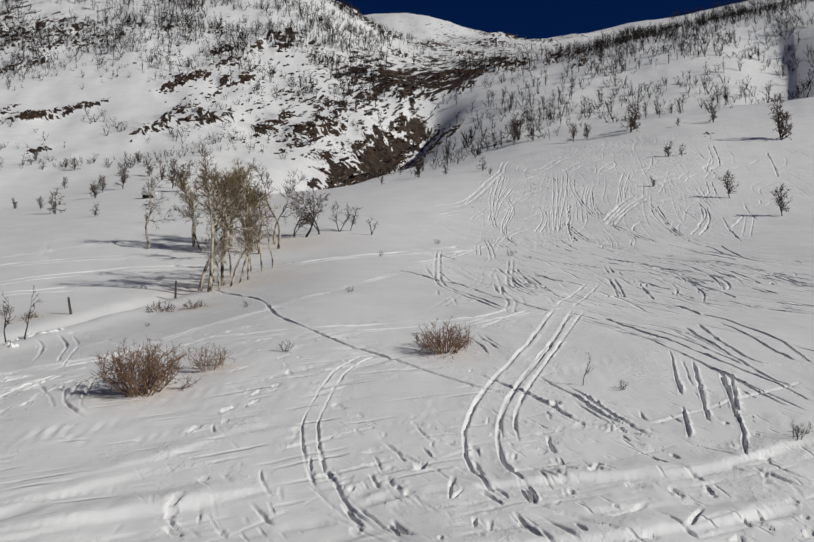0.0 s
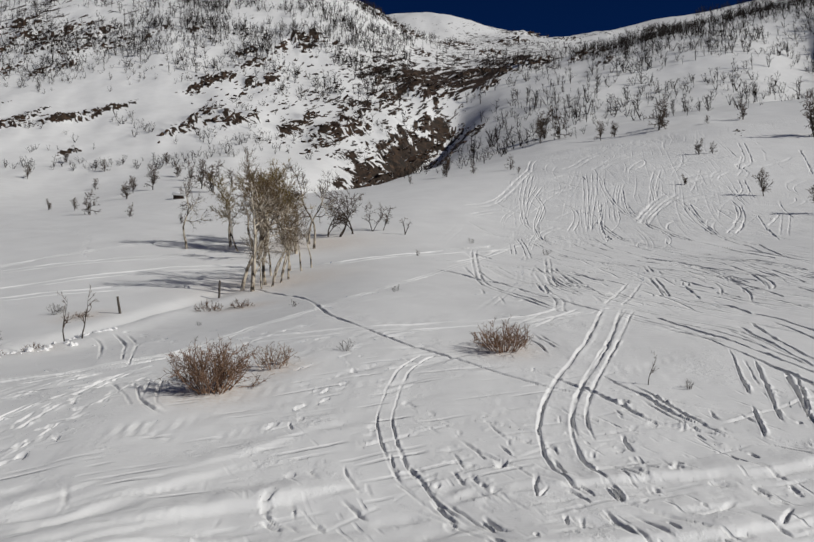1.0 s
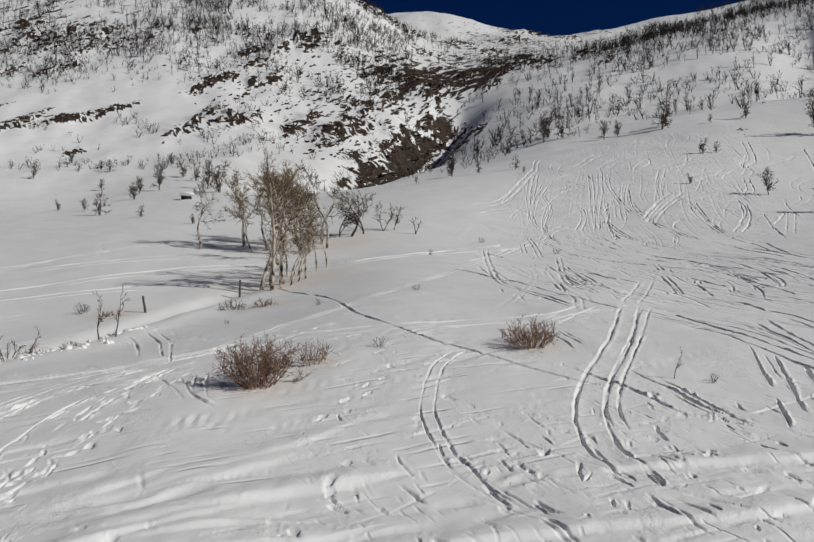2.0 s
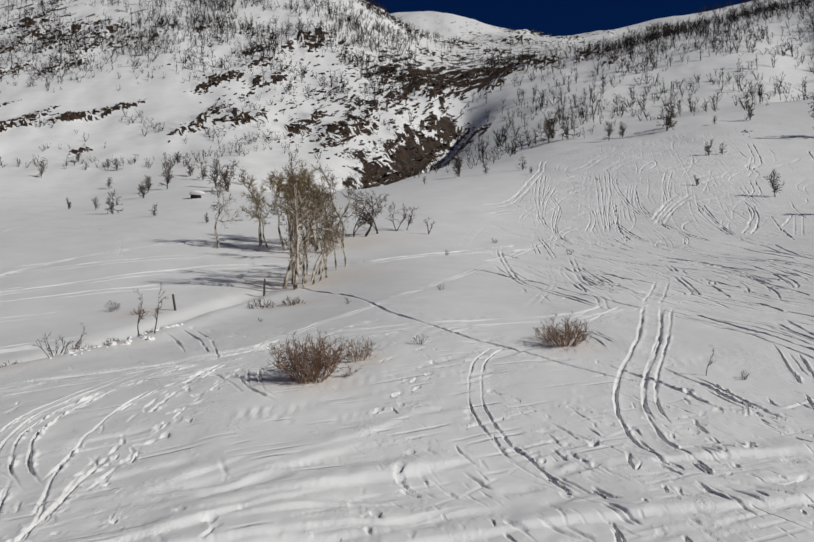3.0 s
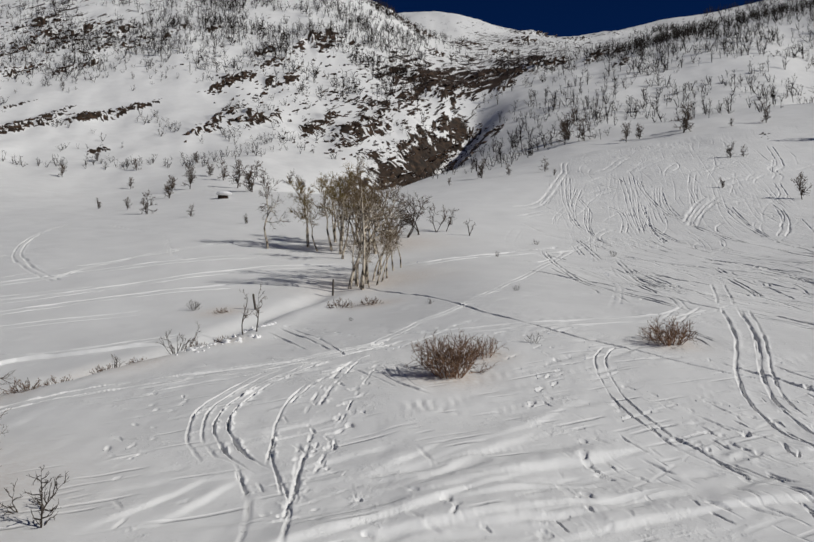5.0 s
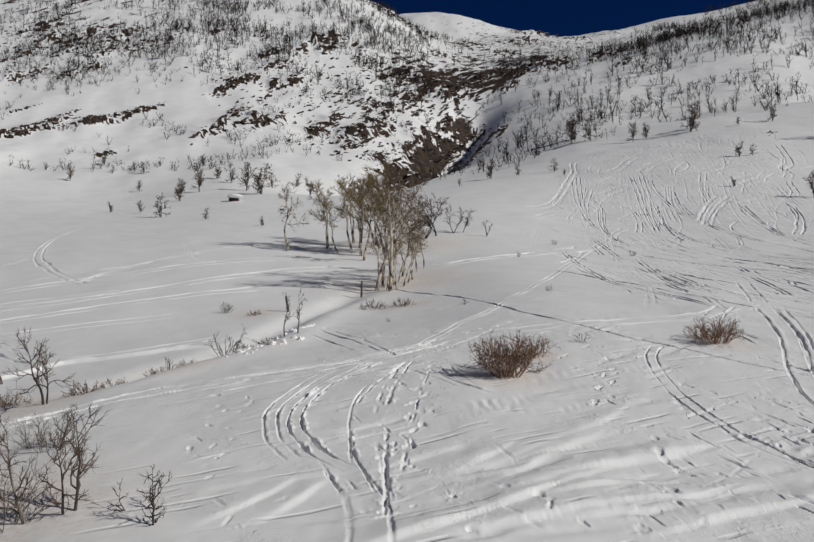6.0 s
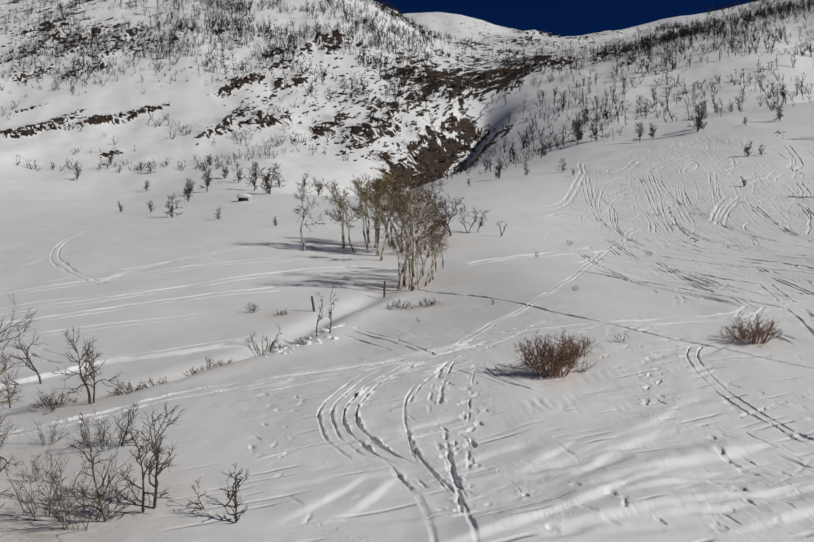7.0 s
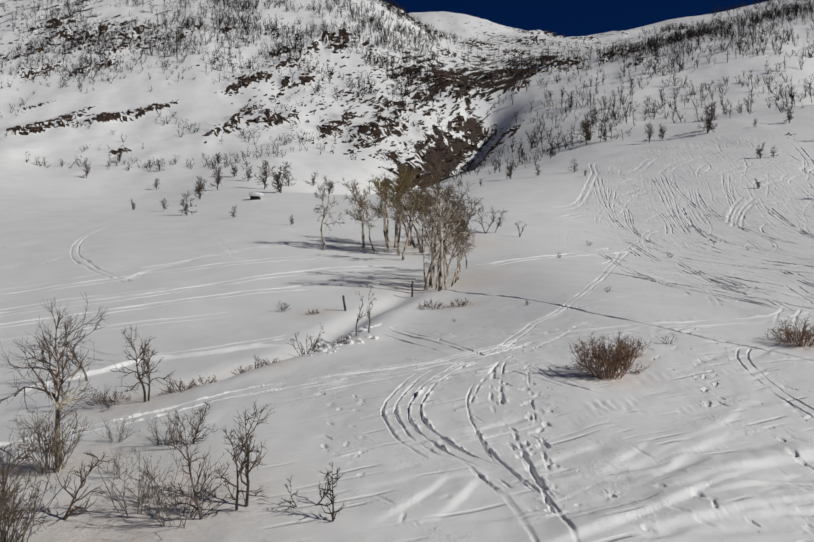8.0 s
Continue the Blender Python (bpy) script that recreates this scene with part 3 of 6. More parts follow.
track(THIN, 0.18, (8.3, 48.8), (8.5, 44.2), (9, 40.7), (9.4, 37.9), (10.1, 35.2))
track(THIN, 0.15, (12.6, 52.9), (12.4, 47), (12.3, 42.3), (12, 36.7))
track(THIN, 0.15, (13.3, 53.1), (13.4, 47.4), (13.4, 42.9), (13, 36.4))
track(THIN, 0.12, (13.6, 51.6), (13.8, 46.3), (13.4, 40.4))
track(THIN, 0.12, (12.5, 50.7), (12.7, 45.9), (12.5, 40.8))
track(SKI, 0.16, (11.2, 43.7), (10.5, 38.1), (10.4, 35.7), (10.3, 33.6), (9.9, 31.7), (9.9, 30.8))
track(THIN, 0.15, (13.8, 51.1), (14.5, 47.8), (15.5, 45.7), (16.7, 42.4))
track(THIN, 0.12, (6, 54), (7.4, 53.1), (9.1, 56.6), (9.9, 56.4))
track(THIN, 0.10, (7.5, 38.4), (7.4, 35.7))
track(THIN, 0.08, (8, 35.6), (7.9, 32.5))
track(THIN, 0.10, (18.7, 48.1), (17.6, 43.1), (16.6, 38.5))
track(THIN, 0.13, (19.4, 44.1), (18.4, 40.1), (17.7, 37.4))
track(THIN, 0.12, (7.6, 26.2), (7.9, 25.2), (8, 24.1))
track(THIN, 0.12, (7.9, 27.1), (8.1, 25.9), (8.4, 24.6))
track(THIN, 0.10, (8.1, 26.9), (8.3, 25.8), (8.5, 24.8))
track(WIDE, 0.10, (16.9, 44.9), (14, 37.3), (12.5, 33.5))
track(WIDE, 0.06, (7.8, 27.7), (9, 29.9), (9.9, 31.4))
track(THIN, 0.16, (13.6, 25.1), (13.2, 23.7), (12.7, 22.3), (12.2, 20.7))
track(THIN, 0.15, (12, 20.2), (11.79, 19.49), (11.44, 18.41), (11.21, 18.04))
track(THIN, 0.13, (11.91, 16.85), (12.05, 16.45), (12.24, 16.16), (12.53, 15.75))
track(THIN, 0.12, (12.2, 17.22), (12.4, 16.82), (12.57, 16.4), (12.72, 16.08))
track(THIN, 0.14, (9.5, 21.6), (9.8, 20.9), (10.04, 19.8), (10.28, 19.07), (10.51, 18.41), (10.75, 18.16))
track(THIN, 0.10, (9.4, 20.4), (9.68, 19.57), (9.94, 18.89), (10.32, 18.33), (10.97, 18.03))
track(THIN, 0.12, (10.93, 17.94), (11.38, 17.71), (11.72, 17.31), (11.95, 16.93))
track(GASH, 0.10, (10.14, 17.25), (10.22, 16.92), (10.39, 16.83))
track(GASH, 0.10, (10.6, 17.37), (10.67, 17.03))
track(GASH, 0.08, (9.92, 18.3), (10.03, 17.97))
track(GASH, 0.13, (10.19, 14.89), (9.9, 14.51), (9.69, 14.2))
track(GASH, 0.09, (7.89, 14.28), (7.99, 13.9))
track(GASH, 0.14, (11.05, 14.88), (11.07, 14.59))
track(GASH, 0.12, (10.72, 14.65), (10.7, 14.44), (10.75, 14.34))
track(GASH, 0.10, (11.76, 14.82), (11.88, 14.74))
track(GASH, 0.07, (8.44, 14.51), (8.95, 14.77), (9.38, 15.15))
track(GASH, 0.08, (7.29, 15.63), (7.35, 15.13), (7.43, 14.99))
track(WIDE, 0.26, (28.9, 80.9), (31.1, 85.2), (34.2, 90.6), (37.3, 94.8))
track(WIDE, 0.20, (28.4, 78.5), (32.1, 86), (35.8, 91.8))
track(WIDE, 0.20, (35.3, 90.3), (38.3, 91.6), (41.4, 93.1))
track(WIDE, 0.26, (41.1, 110.1), (46.2, 113.7), (51.4, 114.8), (55.1, 115.8))
track(WIDE, 0.26, (41.4, 101.3), (44.1, 103.5), (47.2, 105.1))
track(WIDE, 0.22, (23.2, 100.5), (26.5, 103.2))
track(WIDE, 0.22, (23.9, 120.7), (27.4, 135.4), (32.2, 140.6), (38.2, 141.1), (45.8, 143.7), (53.6, 149))
track(WIDE, 0.20, (25.4, 115.8), (30, 118), (37.7, 131.9), (43.4, 135.4), (47.8, 134.6))
track(WIDE, 0.16, (32.9, 113.9), (38.4, 121.7), (43.6, 127.4), (49.2, 133.2))
track(WIDE, 0.14, (26.4, 125), (31.4, 128.3), (35.7, 127.8))
track(WIDE, 0.20, (11.7, 91.4), (14.9, 94.7), (18.5, 104.2), (23, 118), (24.8, 123.3))
track(WIDE, 0.14, (11, 83.9), (14, 87.9), (17.4, 89.9))
track(WIDE, 0.12, (15.5, 94.7), (20.4, 109.2))
track(THIN, 0.24, (28.6, 79.4), (28.8, 75.1), (28.5, 69), (29.6, 64), (31.1, 60.6), (31.8, 53.7))
track(RUT, 0.40, (26.7, 89.3), (23.8, 77.8), (22.9, 73.1), (22.5, 69.1))
track(THIN, 0.24, (25.6, 110.7), (28, 112.7), (29.2, 111.5), (29.8, 109.2))
track(THIN, 0.22, (25.4, 110.8), (26.8, 107.3), (28.2, 102.6))
track(THIN, 0.22, (17.9, 81.1), (16.6, 74.1), (16.5, 69.4), (17.2, 66.3))
track(THIN, 0.20, (17, 77.6), (16.3, 71), (16.5, 66.1))
track(THIN, 0.26, (42.2, 89.3), (40.9, 84.3), (38.9, 80), (36.3, 75.7))
track(THIN, 0.20, (37.9, 72), (36.2, 67))
track(THIN, 0.20, (38.6, 73.4), (40.4, 75.9), (43.2, 80.2))
track(THIN, 0.25, (68, 121.9), (64.3, 113.4), (59.8, 103.6))
track(SKI, 0.18, (18.2, 91.2), (16.5, 82.4), (16.4, 77.6))
track(SKI, 0.18, (22.7, 105.4), (19.4, 94.7), (17.1, 84.4))
track(SKI, 0.16, (22.7, 109.4), (19.7, 98.1), (18.1, 91.2))
track(SKI, 0.14, (20.9, 101.5), (20.4, 91.3), (17.9, 81.1))
track(SKI, 0.16, (25.6, 90.9), (24.1, 84.6), (21.8, 74.7))
track(SKI, 0.16, (29.7, 103), (27.4, 93.7), (23.4, 77.8))
track(SKI, 0.14, (25, 90.9), (22, 77.7))
track(SKI, 0.14, (32.7, 102.3), (29.7, 93.4), (26.5, 81.3))
track(SKI, 0.14, (30.7, 102.8), (28.7, 92.2), (25.9, 81.4))
track(THIN, 0.20, (32.3, 98.8), (30, 90.2), (28.8, 84.1))
track(SKI, 0.12, (33, 95.7), (31.6, 89.8))
track(SKI, 0.14, (38.4, 103.6), (35, 95.1), (32.9, 89.4))
track(THIN, 0.18, (41.5, 114.7), (40.7, 110.2))
track(THIN, 0.16, (18.5, 68), (18.9, 63.9), (19.7, 60.7))
track(THIN, 0.16, (19.8, 69.7), (20.1, 65.2), (20.9, 62))
track(THIN, 0.16, (21.2, 71.3), (21.1, 65.9), (21.5, 62.6))
track(THIN, 0.16, (16.9, 64.8), (17.8, 61.3), (18.9, 59.1))
track(THIN, 0.16, (22.3, 68.3), (23.2, 65.4), (24, 62.6))
track(THIN, 0.14, (21.7, 63.2), (22.2, 59.7), (23, 56.3))
track(THIN, 0.18, (10.4, 80.3), (11.3, 75.7), (12.6, 71.7), (14.2, 69.9))
track(THIN, 0.16, (11.3, 73.2), (13, 71.6), (14.8, 70.8))
track(THIN, 0.20, (9, 59.4), (9.8, 57.3), (10.2, 56.1))
track(SKI, 0.14, (14.3, 70.7), (13.8, 64), (13, 57.4))
track(SKI, 0.12, (13.1, 66.9), (12.3, 60.4))
track(THIN, 0.14, (35.9, 85.5), (34.3, 79), (32.8, 70.9))
track(THIN, 0.14, (34.8, 84.1), (33.7, 79.2))
track(THIN, 0.12, (32.7, 68.9), (32.8, 65.1), (33.1, 62.3))
track(THIN, 0.14, (33.3, 64.4), (32.5, 61), (31.5, 56))
track(SKI, 0.10, (43.7, 79.8), (37.3, 67.9))
track(THIN, 0.12, (40.9, 80.2), (37.8, 72.1), (35.7, 65.6))
track(THIN, 0.20, (56.8, 117.8), (53.7, 112), (51, 106.8))
track(THIN, 0.14, (58, 126), (55.7, 118), (54.9, 113.8))
track(THIN, 0.12, (62.7, 124.1), (61.3, 119.4))
track(SOFT, 0.13, (-2.35, 12.67), (-1.82, 12.95), (-1.31, 13.53), (-0.64, 13.96), (0.07, 14.66), (0.85, 14.99))
track(SOFT, 0.13, (-0.79, 13.7), (0.27, 14.58), (1.56, 14.95), (2.74, 15.61))
track(SOFT, 0.08, (-2.25, 12.29), (-0.98, 12.53), (1.03, 13.2), (2.52, 13.8))
track(SOFT, 0.07, (-2.77, 14.24), (-2.37, 14.57), (-1.73, 14.79))
track(SOFT, 0.09, (-1.91, 11.9), (-0.59, 12.15), (0.86, 12.68))
track(SOFT, 0.11, (-2.93, 12.07), (-2.19, 12.75), (-1.3, 13.37), (-0.29, 14.17), (1.21, 14.88), (3.36, 15.97))
track(SOFT, 0.10, (-1.99, 12.32), (-0.89, 13.05), (0.26, 13.62), (1.83, 13.79))
track(SOFT, 0.07, (-1.62, 11.94), (0.34, 12.48), (2.48, 13.06))
track(SOFT, 0.07, (-3.55, 13.57), (-2.68, 14.22), (-1.79, 15.16), (-0.86, 16.43))
track(SOFT, 0.07, (-3.25, 13.67), (-2.14, 14.32), (-1.35, 14.61))
track(SOFT, 0.08, (-6.97, 12.11), (-6.61, 13.25), (-6.23, 14.18), (-5.84, 14.44))
track(SOFT, 0.06, (-6.38, 12.4), (-5.95, 13.49), (-5.4, 14.15))
track(THIN, 0.10, (-8.1, 30.9), (-7.2, 29.6), (-5.5, 25.2))
track(THIN, 0.10, (-7.8, 32.2), (-6.4, 29.7), (-4.7, 25))
track(THIN, 0.08, (-7.1, 31.9), (-5.8, 29.2), (-4, 23.6))
track(GASH, 0.10, (1.57, 14.27), (1.8, 14.08), (1.98, 13.98))
track(GASH, 0.07, (2.38, 14.22), (2.67, 13.91))
track(THIN, 0.10, (-3.8, 21.8), (-2.9, 20.5), (-2.32, 19.42))
track(THIN, 0.12, (-2.9, 21.3), (-2.4, 20.1), (-1.76, 19.2), (-1.38, 18.78))
track(THIN, 0.08, (-11.8, 21), (-10.5, 21.9), (-9.1, 22.7), (-7.5, 23.3), (-5.9, 23.9))
track(THIN, 0.07, (-11.6, 20.5), (-10.1, 21.5), (-8.3, 22.2), (-6.1, 22.9))
track(THIN, 0.12, (-4.8, 20.2), (-5.08, 18.72), (-5.13, 17.52), (-5.09, 16.42), (-4.96, 15.15), (-4.83, 14.25))
track(THIN, 0.14, (7.3, 22.4), (7.7, 21.9), (8.3, 21), (8.7, 20.2), (9.03, 19.45), (9.37, 18.77), (10.63, 18.38))
track(THIN, 0.12, (8.9, 22.6), (9.2, 21.6), (9.6, 20.7), (9.81, 19.72), (10.13, 19.02), (10.72, 18.55))
track(GASH, 0.12, (6.57, 15.46), (6.78, 15.21), (6.91, 14.92))
track(GASH, 0.12, (7.37, 15.64), (7.41, 15.24), (7.42, 14.94))
track(THIN, 0.08, (6.92, 14.6), (7.11, 14.15), (7.28, 13.72))
track(GASH, 0.12, (3.85, 16.47), (4.08, 15.98), (4.17, 15.67))
track(GASH, 0.09, (4.22, 15.17), (4.47, 14.58), (4.73, 14.12))
track(GASH, 0.08, (4.99, 14.35), (5.22, 13.89))
track(GASH, 0.07, (4.97, 13.67), (5.19, 13.26), (5.42, 12.92))
track(GASH, 0.09, (4.98, 12.88), (4.95, 12.19))
track(GASH, 0.07, (4.21, 12.91), (4.47, 12.61), (4.66, 12.44))
track(GASH, 0.10, (6.22, 16.25), (6.06, 15.18), (6.35, 15.71))
# gashes of ski edges in the trodden snow
track(GASH, 0.1, (3.72, 17.15), (3.88, 16.34), (4.11, 15.94), (4.40, 15.82))
track(GASH, 0.08, (3.55, 16.90), (3.63, 16.27))
track(GASH, 0.1, (3.88, 16.34), (4.15, 15.68), (4.37, 14.99), (4.64, 14.55), (4.77, 14.28))
track(GASH, 0.1, (5.06, 14.49), (5.27, 13.99), (5.48, 13.92))
track(GASH, 0.1, (5.06, 13.82), (5.27, 13.40), (5.48, 13.04), (5.61, 12.94))
track(GASH, 0.08, (1.58, 14.48), (1.75, 14.27), (1.97, 14.11))
track(GASH, 0.06, (2.43, 14.23), (2.64, 14.02))
track(GASH, 0.1, (3.25, 13.04), (3.42, 12.86), (3.65, 12.73))
track(GASH, 0.07, (3.71, 13.10), (4.00, 12.88), (4.19, 12.65), (4.47, 12.48))
track(GASH, 0.11, (3.21, 12.71), (3.37, 12.37), (3.53, 12.20))
track(GASH, 0.11, (5.02, 13.11), (5.04, 12.74), (5.07, 12.30))
track(GASH, 0.14, (7.42, 15.75), (7.49, 15.47), (7.45, 14.96))
track(GASH, 0.1, (6.64, 16.91), (6.73, 16.31), (6.76, 16.00))
track(GASH, 0.11, (6.79, 15.69), (6.96, 15.47), (7.05, 15.20))
track(GASH, 0.1, (7.00, 14.69), (7.12, 14.32), (7.26, 13.86), (7.34, 13.68))
track(GASH, 0.1, (6.37, 14.51), (6.36, 14.18))
track(GASH, 0.1, (6.61, 14.45), (6.55, 13.99))
track(GASH, 0.13, (5.99, 12.61), (6.02, 12.35), (6.06, 12.09))
track(GASH, 0.09, (4.66, 16.32), (4.79, 15.84), (4.91, 15.53))
track(GASH, 0.09, (5.12, 15.69), (5.26, 15.49))
track(GASH, 0.06, (5.91, 17.85), (6.25, 17.62), (6.43, 17.44))
track(GASH, 0.13, (8.36, 18.22), (8.29, 17.69), (8.34, 17.21))
track(GASH, 0.08, (6.77, 17.40), (6.80, 17.01))
track(GASH, 0.08, (8.59, 19.57), (8.68, 19.19))
# bundles of runs on the right-hand slope and the fans of traverses at its foot: count, spread, depth, course
track(RUT, 0.11, (-3.5, 23.2), (-4.2, 18.9), (-4.2, 15.5), (-4.1, 11.4))
track(RUT, 0.09, (-3.0, 21.9), (-3.6, 17.1), (-3.9, 13.5))
track(RUT, 0.06, (-3.9, 22.6), (-4.5, 18.5), (-4.4, 15.5), (-4.0, 12.5))
track(THIN, 0.18, (14.17, 22.86), (13.80, 21.83), (13.62, 21.21), (13.31, 20.35), (13.05, 19.71), (12.83, 19.04), (12.46, 18.13), (12.21, 17.54), (11.95, 16.93))
track(THIN, 0.14, (14.31, 22.56), (13.91, 21.55), (13.47, 20.52), (13.07, 19.55))
track(THIN, 0.14, (13.88, 24.07), (13.44, 22.76), (12.97, 21.41), (12.58, 20.35), (12.32, 19.60), (12.13, 18.86))
track(THIN, 0.10, (13.55, 24.01), (13.13, 22.53), (12.78, 21.38))
track(THIN, 0.13, (2.74, 15.09), (3.04, 14.63), (3.29, 14.28))
track(THIN, 0.10, (4.97, 16.48), (5.02, 15.95), (5.27, 15.30), (5.60, 14.71))
# the lip of old snow along the creek
track(SOFT, 0.16, (-20.9, 24.7), (-20.4, 26.1), (-18.7, 27.8), (-17.6, 29.2), (-14.9, 29.5), (-12.9, 30.0), (-11.4, 29.9))
track(RUT, 0.22, (-20.6, 25.2), (-19.8, 27.0), (-18.0, 29.0), (-15.5, 29.7), (-12.0, 30.2))
BUNDLES = [
    (6, 1.2, 0.20, [(29, 149), (22.3, 116.8), (18.1, 92.5), (15.2, 74.7), (14.8, 64.8)]),
    (5, 1.0, 0.20, [(30.1, 137), (23, 106.7), (19, 85.7), (15.1, 68.1), (15.8, 61.9), (20, 56)]),
    (6, 1.3, 0.22, [(36, 125), (31.7, 108), (27.3, 92.3), (23, 76), (22.2, 66.6), (26.5, 61.5), (32, 57)]),
    (4, 1.2, 0.18, [(46.2, 127), (39.2, 105.8), (33.1, 91.4), (28.7, 79.3)]),
    (5, 1.6, 0.20, [(40.4, 132.8), (31, 108.3), (26.7, 92.3), (24, 80)]),
    (6, 1.6, 0.20, [(36.1, 139.7), (27.5, 109.5), (23.1, 92.5), (19.4, 75.6), (20, 64)]),
    (2, 1.5, 0.20, [(58.9, 125.4), (53.5, 116), (52.1, 107.8), (46.7, 102), (44.7, 96.3), (38.8, 80.7)]),
    (8, 4.0, 0.22, [(25.6, 131.3), (39.4, 148.4), (56.1, 153.7), (70, 155)]),
    (4, 2.0, 0.16, [(31, 85.5), (38.2, 96.1), (45.8, 99.3), (56, 104)]),
    (2, 0.8, 0.10, [(14.4, 61.4), (9.3, 37.6), (7.3, 30.3)]),
    (2, 0.6, 0.10, [(19.8, 54), (13.4, 35.3), (8.9, 26.4)]),
    (4, 0.6, 0.14, [(9.9, 75.7), (7.6, 64.9), (8.8, 55.6)]),
    (6, 1.2, 0.22, [(9, 58), (9.6, 46), (12, 38), (17, 33)]),
    (6, 2.5, 0.26, [(24, 74), (26, 62), (27, 52)]),
    (8, 2.5, 0.28, [(22, 60), (23, 52), (22, 44), (19, 37)]),
    (6, 1.5, 0.25, [(26, 56), (25, 47), (22, 40)]),
    (6, 0.7, 0.22, [(13.3, 52), (12.7, 45), (12.2, 39), (12.3, 35)]),
    (4, 1.1, 0.16, [(12.5, 35), (15, 31), (16.5, 27), (18, 22)]),
    (5, 1.7, 0.18, [(16, 41), (20, 37), (22, 33), (23, 28)]),
]
runs = random.Random(11)
for count, spread, depth, course in BUNDLES:
    for k in range(count):
        ox, oy, widen, start, swing = runs.gauss(0, spread), runs.gauss(0, 0.6 * spread), runs.gauss(0, 0.06), runs.uniform(0, 6), runs.uniform(0.05, 0.4) * min(1, spread)
        cx, cy = course[0]
        line = eased(course, 2.5)
        line = line[int(runs.uniform(0, 0.35) * len(line)): max(4, int(runs.uniform(0.7, 1) * len(line)))]
        TRACKS.append((runs.choice((SKI, THIN, THIN)), depth * runs.uniform(0.12, 0.5) * (1 if cy < 70 else 0.5), [(x + ox + widen * (x - cx) + swing * math.sin(start + 0.2 * (x + y)), y + oy + widen * (y - cy)) for x, y in line]))


def stroke(kind, depth, x, y, heading, long, bow=0.0):
    """One short mark."""
    TRACKS.append((kind, depth, [(x + f * long * math.cos(heading) - 4 * bow * f * (1 - f) * math.sin(heading), y + f * long * math.sin(heading) + 4 * bow * f * (1 - f) * math.cos(heading)) for f in (0, 0.25, 0.5, 0.75, 1)]))


# short turns on the run, all over the right-hand slope
for k in range(120):
    y = runs.uniform(62, 145)
    x = (0.20 + 0.34 * runs.random() ** 0.9) * (y + 8) * runs.uniform(0.72, 1.05)
    stroke(runs.choice((THIN, THIN, SKI)), runs.uniform(0.05, 0.12), x, y, runs.choice((1.15, 1.25, 1.3, 1.4, 1.05, 0.5, 1.7, 2.0)) + runs.gauss(0, 0.1), runs.uniform(5, 17), runs.gauss(0, 0.7))
# scraped marks on the flat at its foot
for k in range(60):
    x, y = runs.uniform(12, 34), runs.uniform(30, 56)
    if x < 0.62 * y + 8:
        stroke(runs.choice((THIN, SKI, RUT)), runs.uniform(0.08, 0.22), x, y, -1.5 + runs.gauss(0, 0.28), runs.uniform(1.0, 5), runs.gauss(0, 0.3))
# faint older marks all over the near slope
for k in range(64):
    stroke(runs.choice((SKI, THIN, THIN)), runs.uniform(0.02, 0.05), runs.uniform(-6, 13), runs.uniform(11, 36), runs.choice((0.45, 0.55, 0.35, 0.6, 0.5, -0.6)) + runs.gauss(0, 0.15), runs.uniform(3, 9), runs.gauss(0, 0.25))
for k in range(18):
    stroke(SOFT, runs.uniform(0.02, 0.05), runs.uniform(-9, 11), runs.uniform(10.3, 16.5), 0.42 + runs.gauss(0, 0.12), runs.uniform(1.6, 4.5))
for k in range(70):
    stroke(SCRAPE, runs.uniform(0.02, 0.07), runs.uniform(-11, 5), runs.uniform(11.5, 27), 0.48 + runs.gauss(0, 0.14), runs.uniform(1.2, 4.5), runs.gauss(0, 0.08))
for k in range(40):
    stroke(SCRAPE, runs.uniform(0.02, 0.08), runs.uniform(-4, 12), runs.uniform(10.5, 15), 0.3 + runs.gauss(0, 0.16), runs.uniform(1.0, 3.0), runs.gauss(0, 0.05))
# ski-edge nicks
for k in range(60):
    x = runs.gauss(6.5, 4.5)
    stroke(NICK, runs.uniform(0.03, 0.09), x, runs.uniform(11.5, 19 + 0.2 * max(0, x)), -1.2 + runs.gauss(0, 0.3), runs.uniform(0.3, 1.2), runs.gauss(0, 0.05))
for k in range(120):
    stroke(NICK, runs.uniform(0.02, 0.06), runs.uniform(-9, 12), runs.uniform(11, 34), runs.choice((-0.8, 0.5, 0.4, 2.0)) + runs.gauss(0, 0.3), runs.uniform(0.3, 1.6), runs.gauss(0, 0.05))


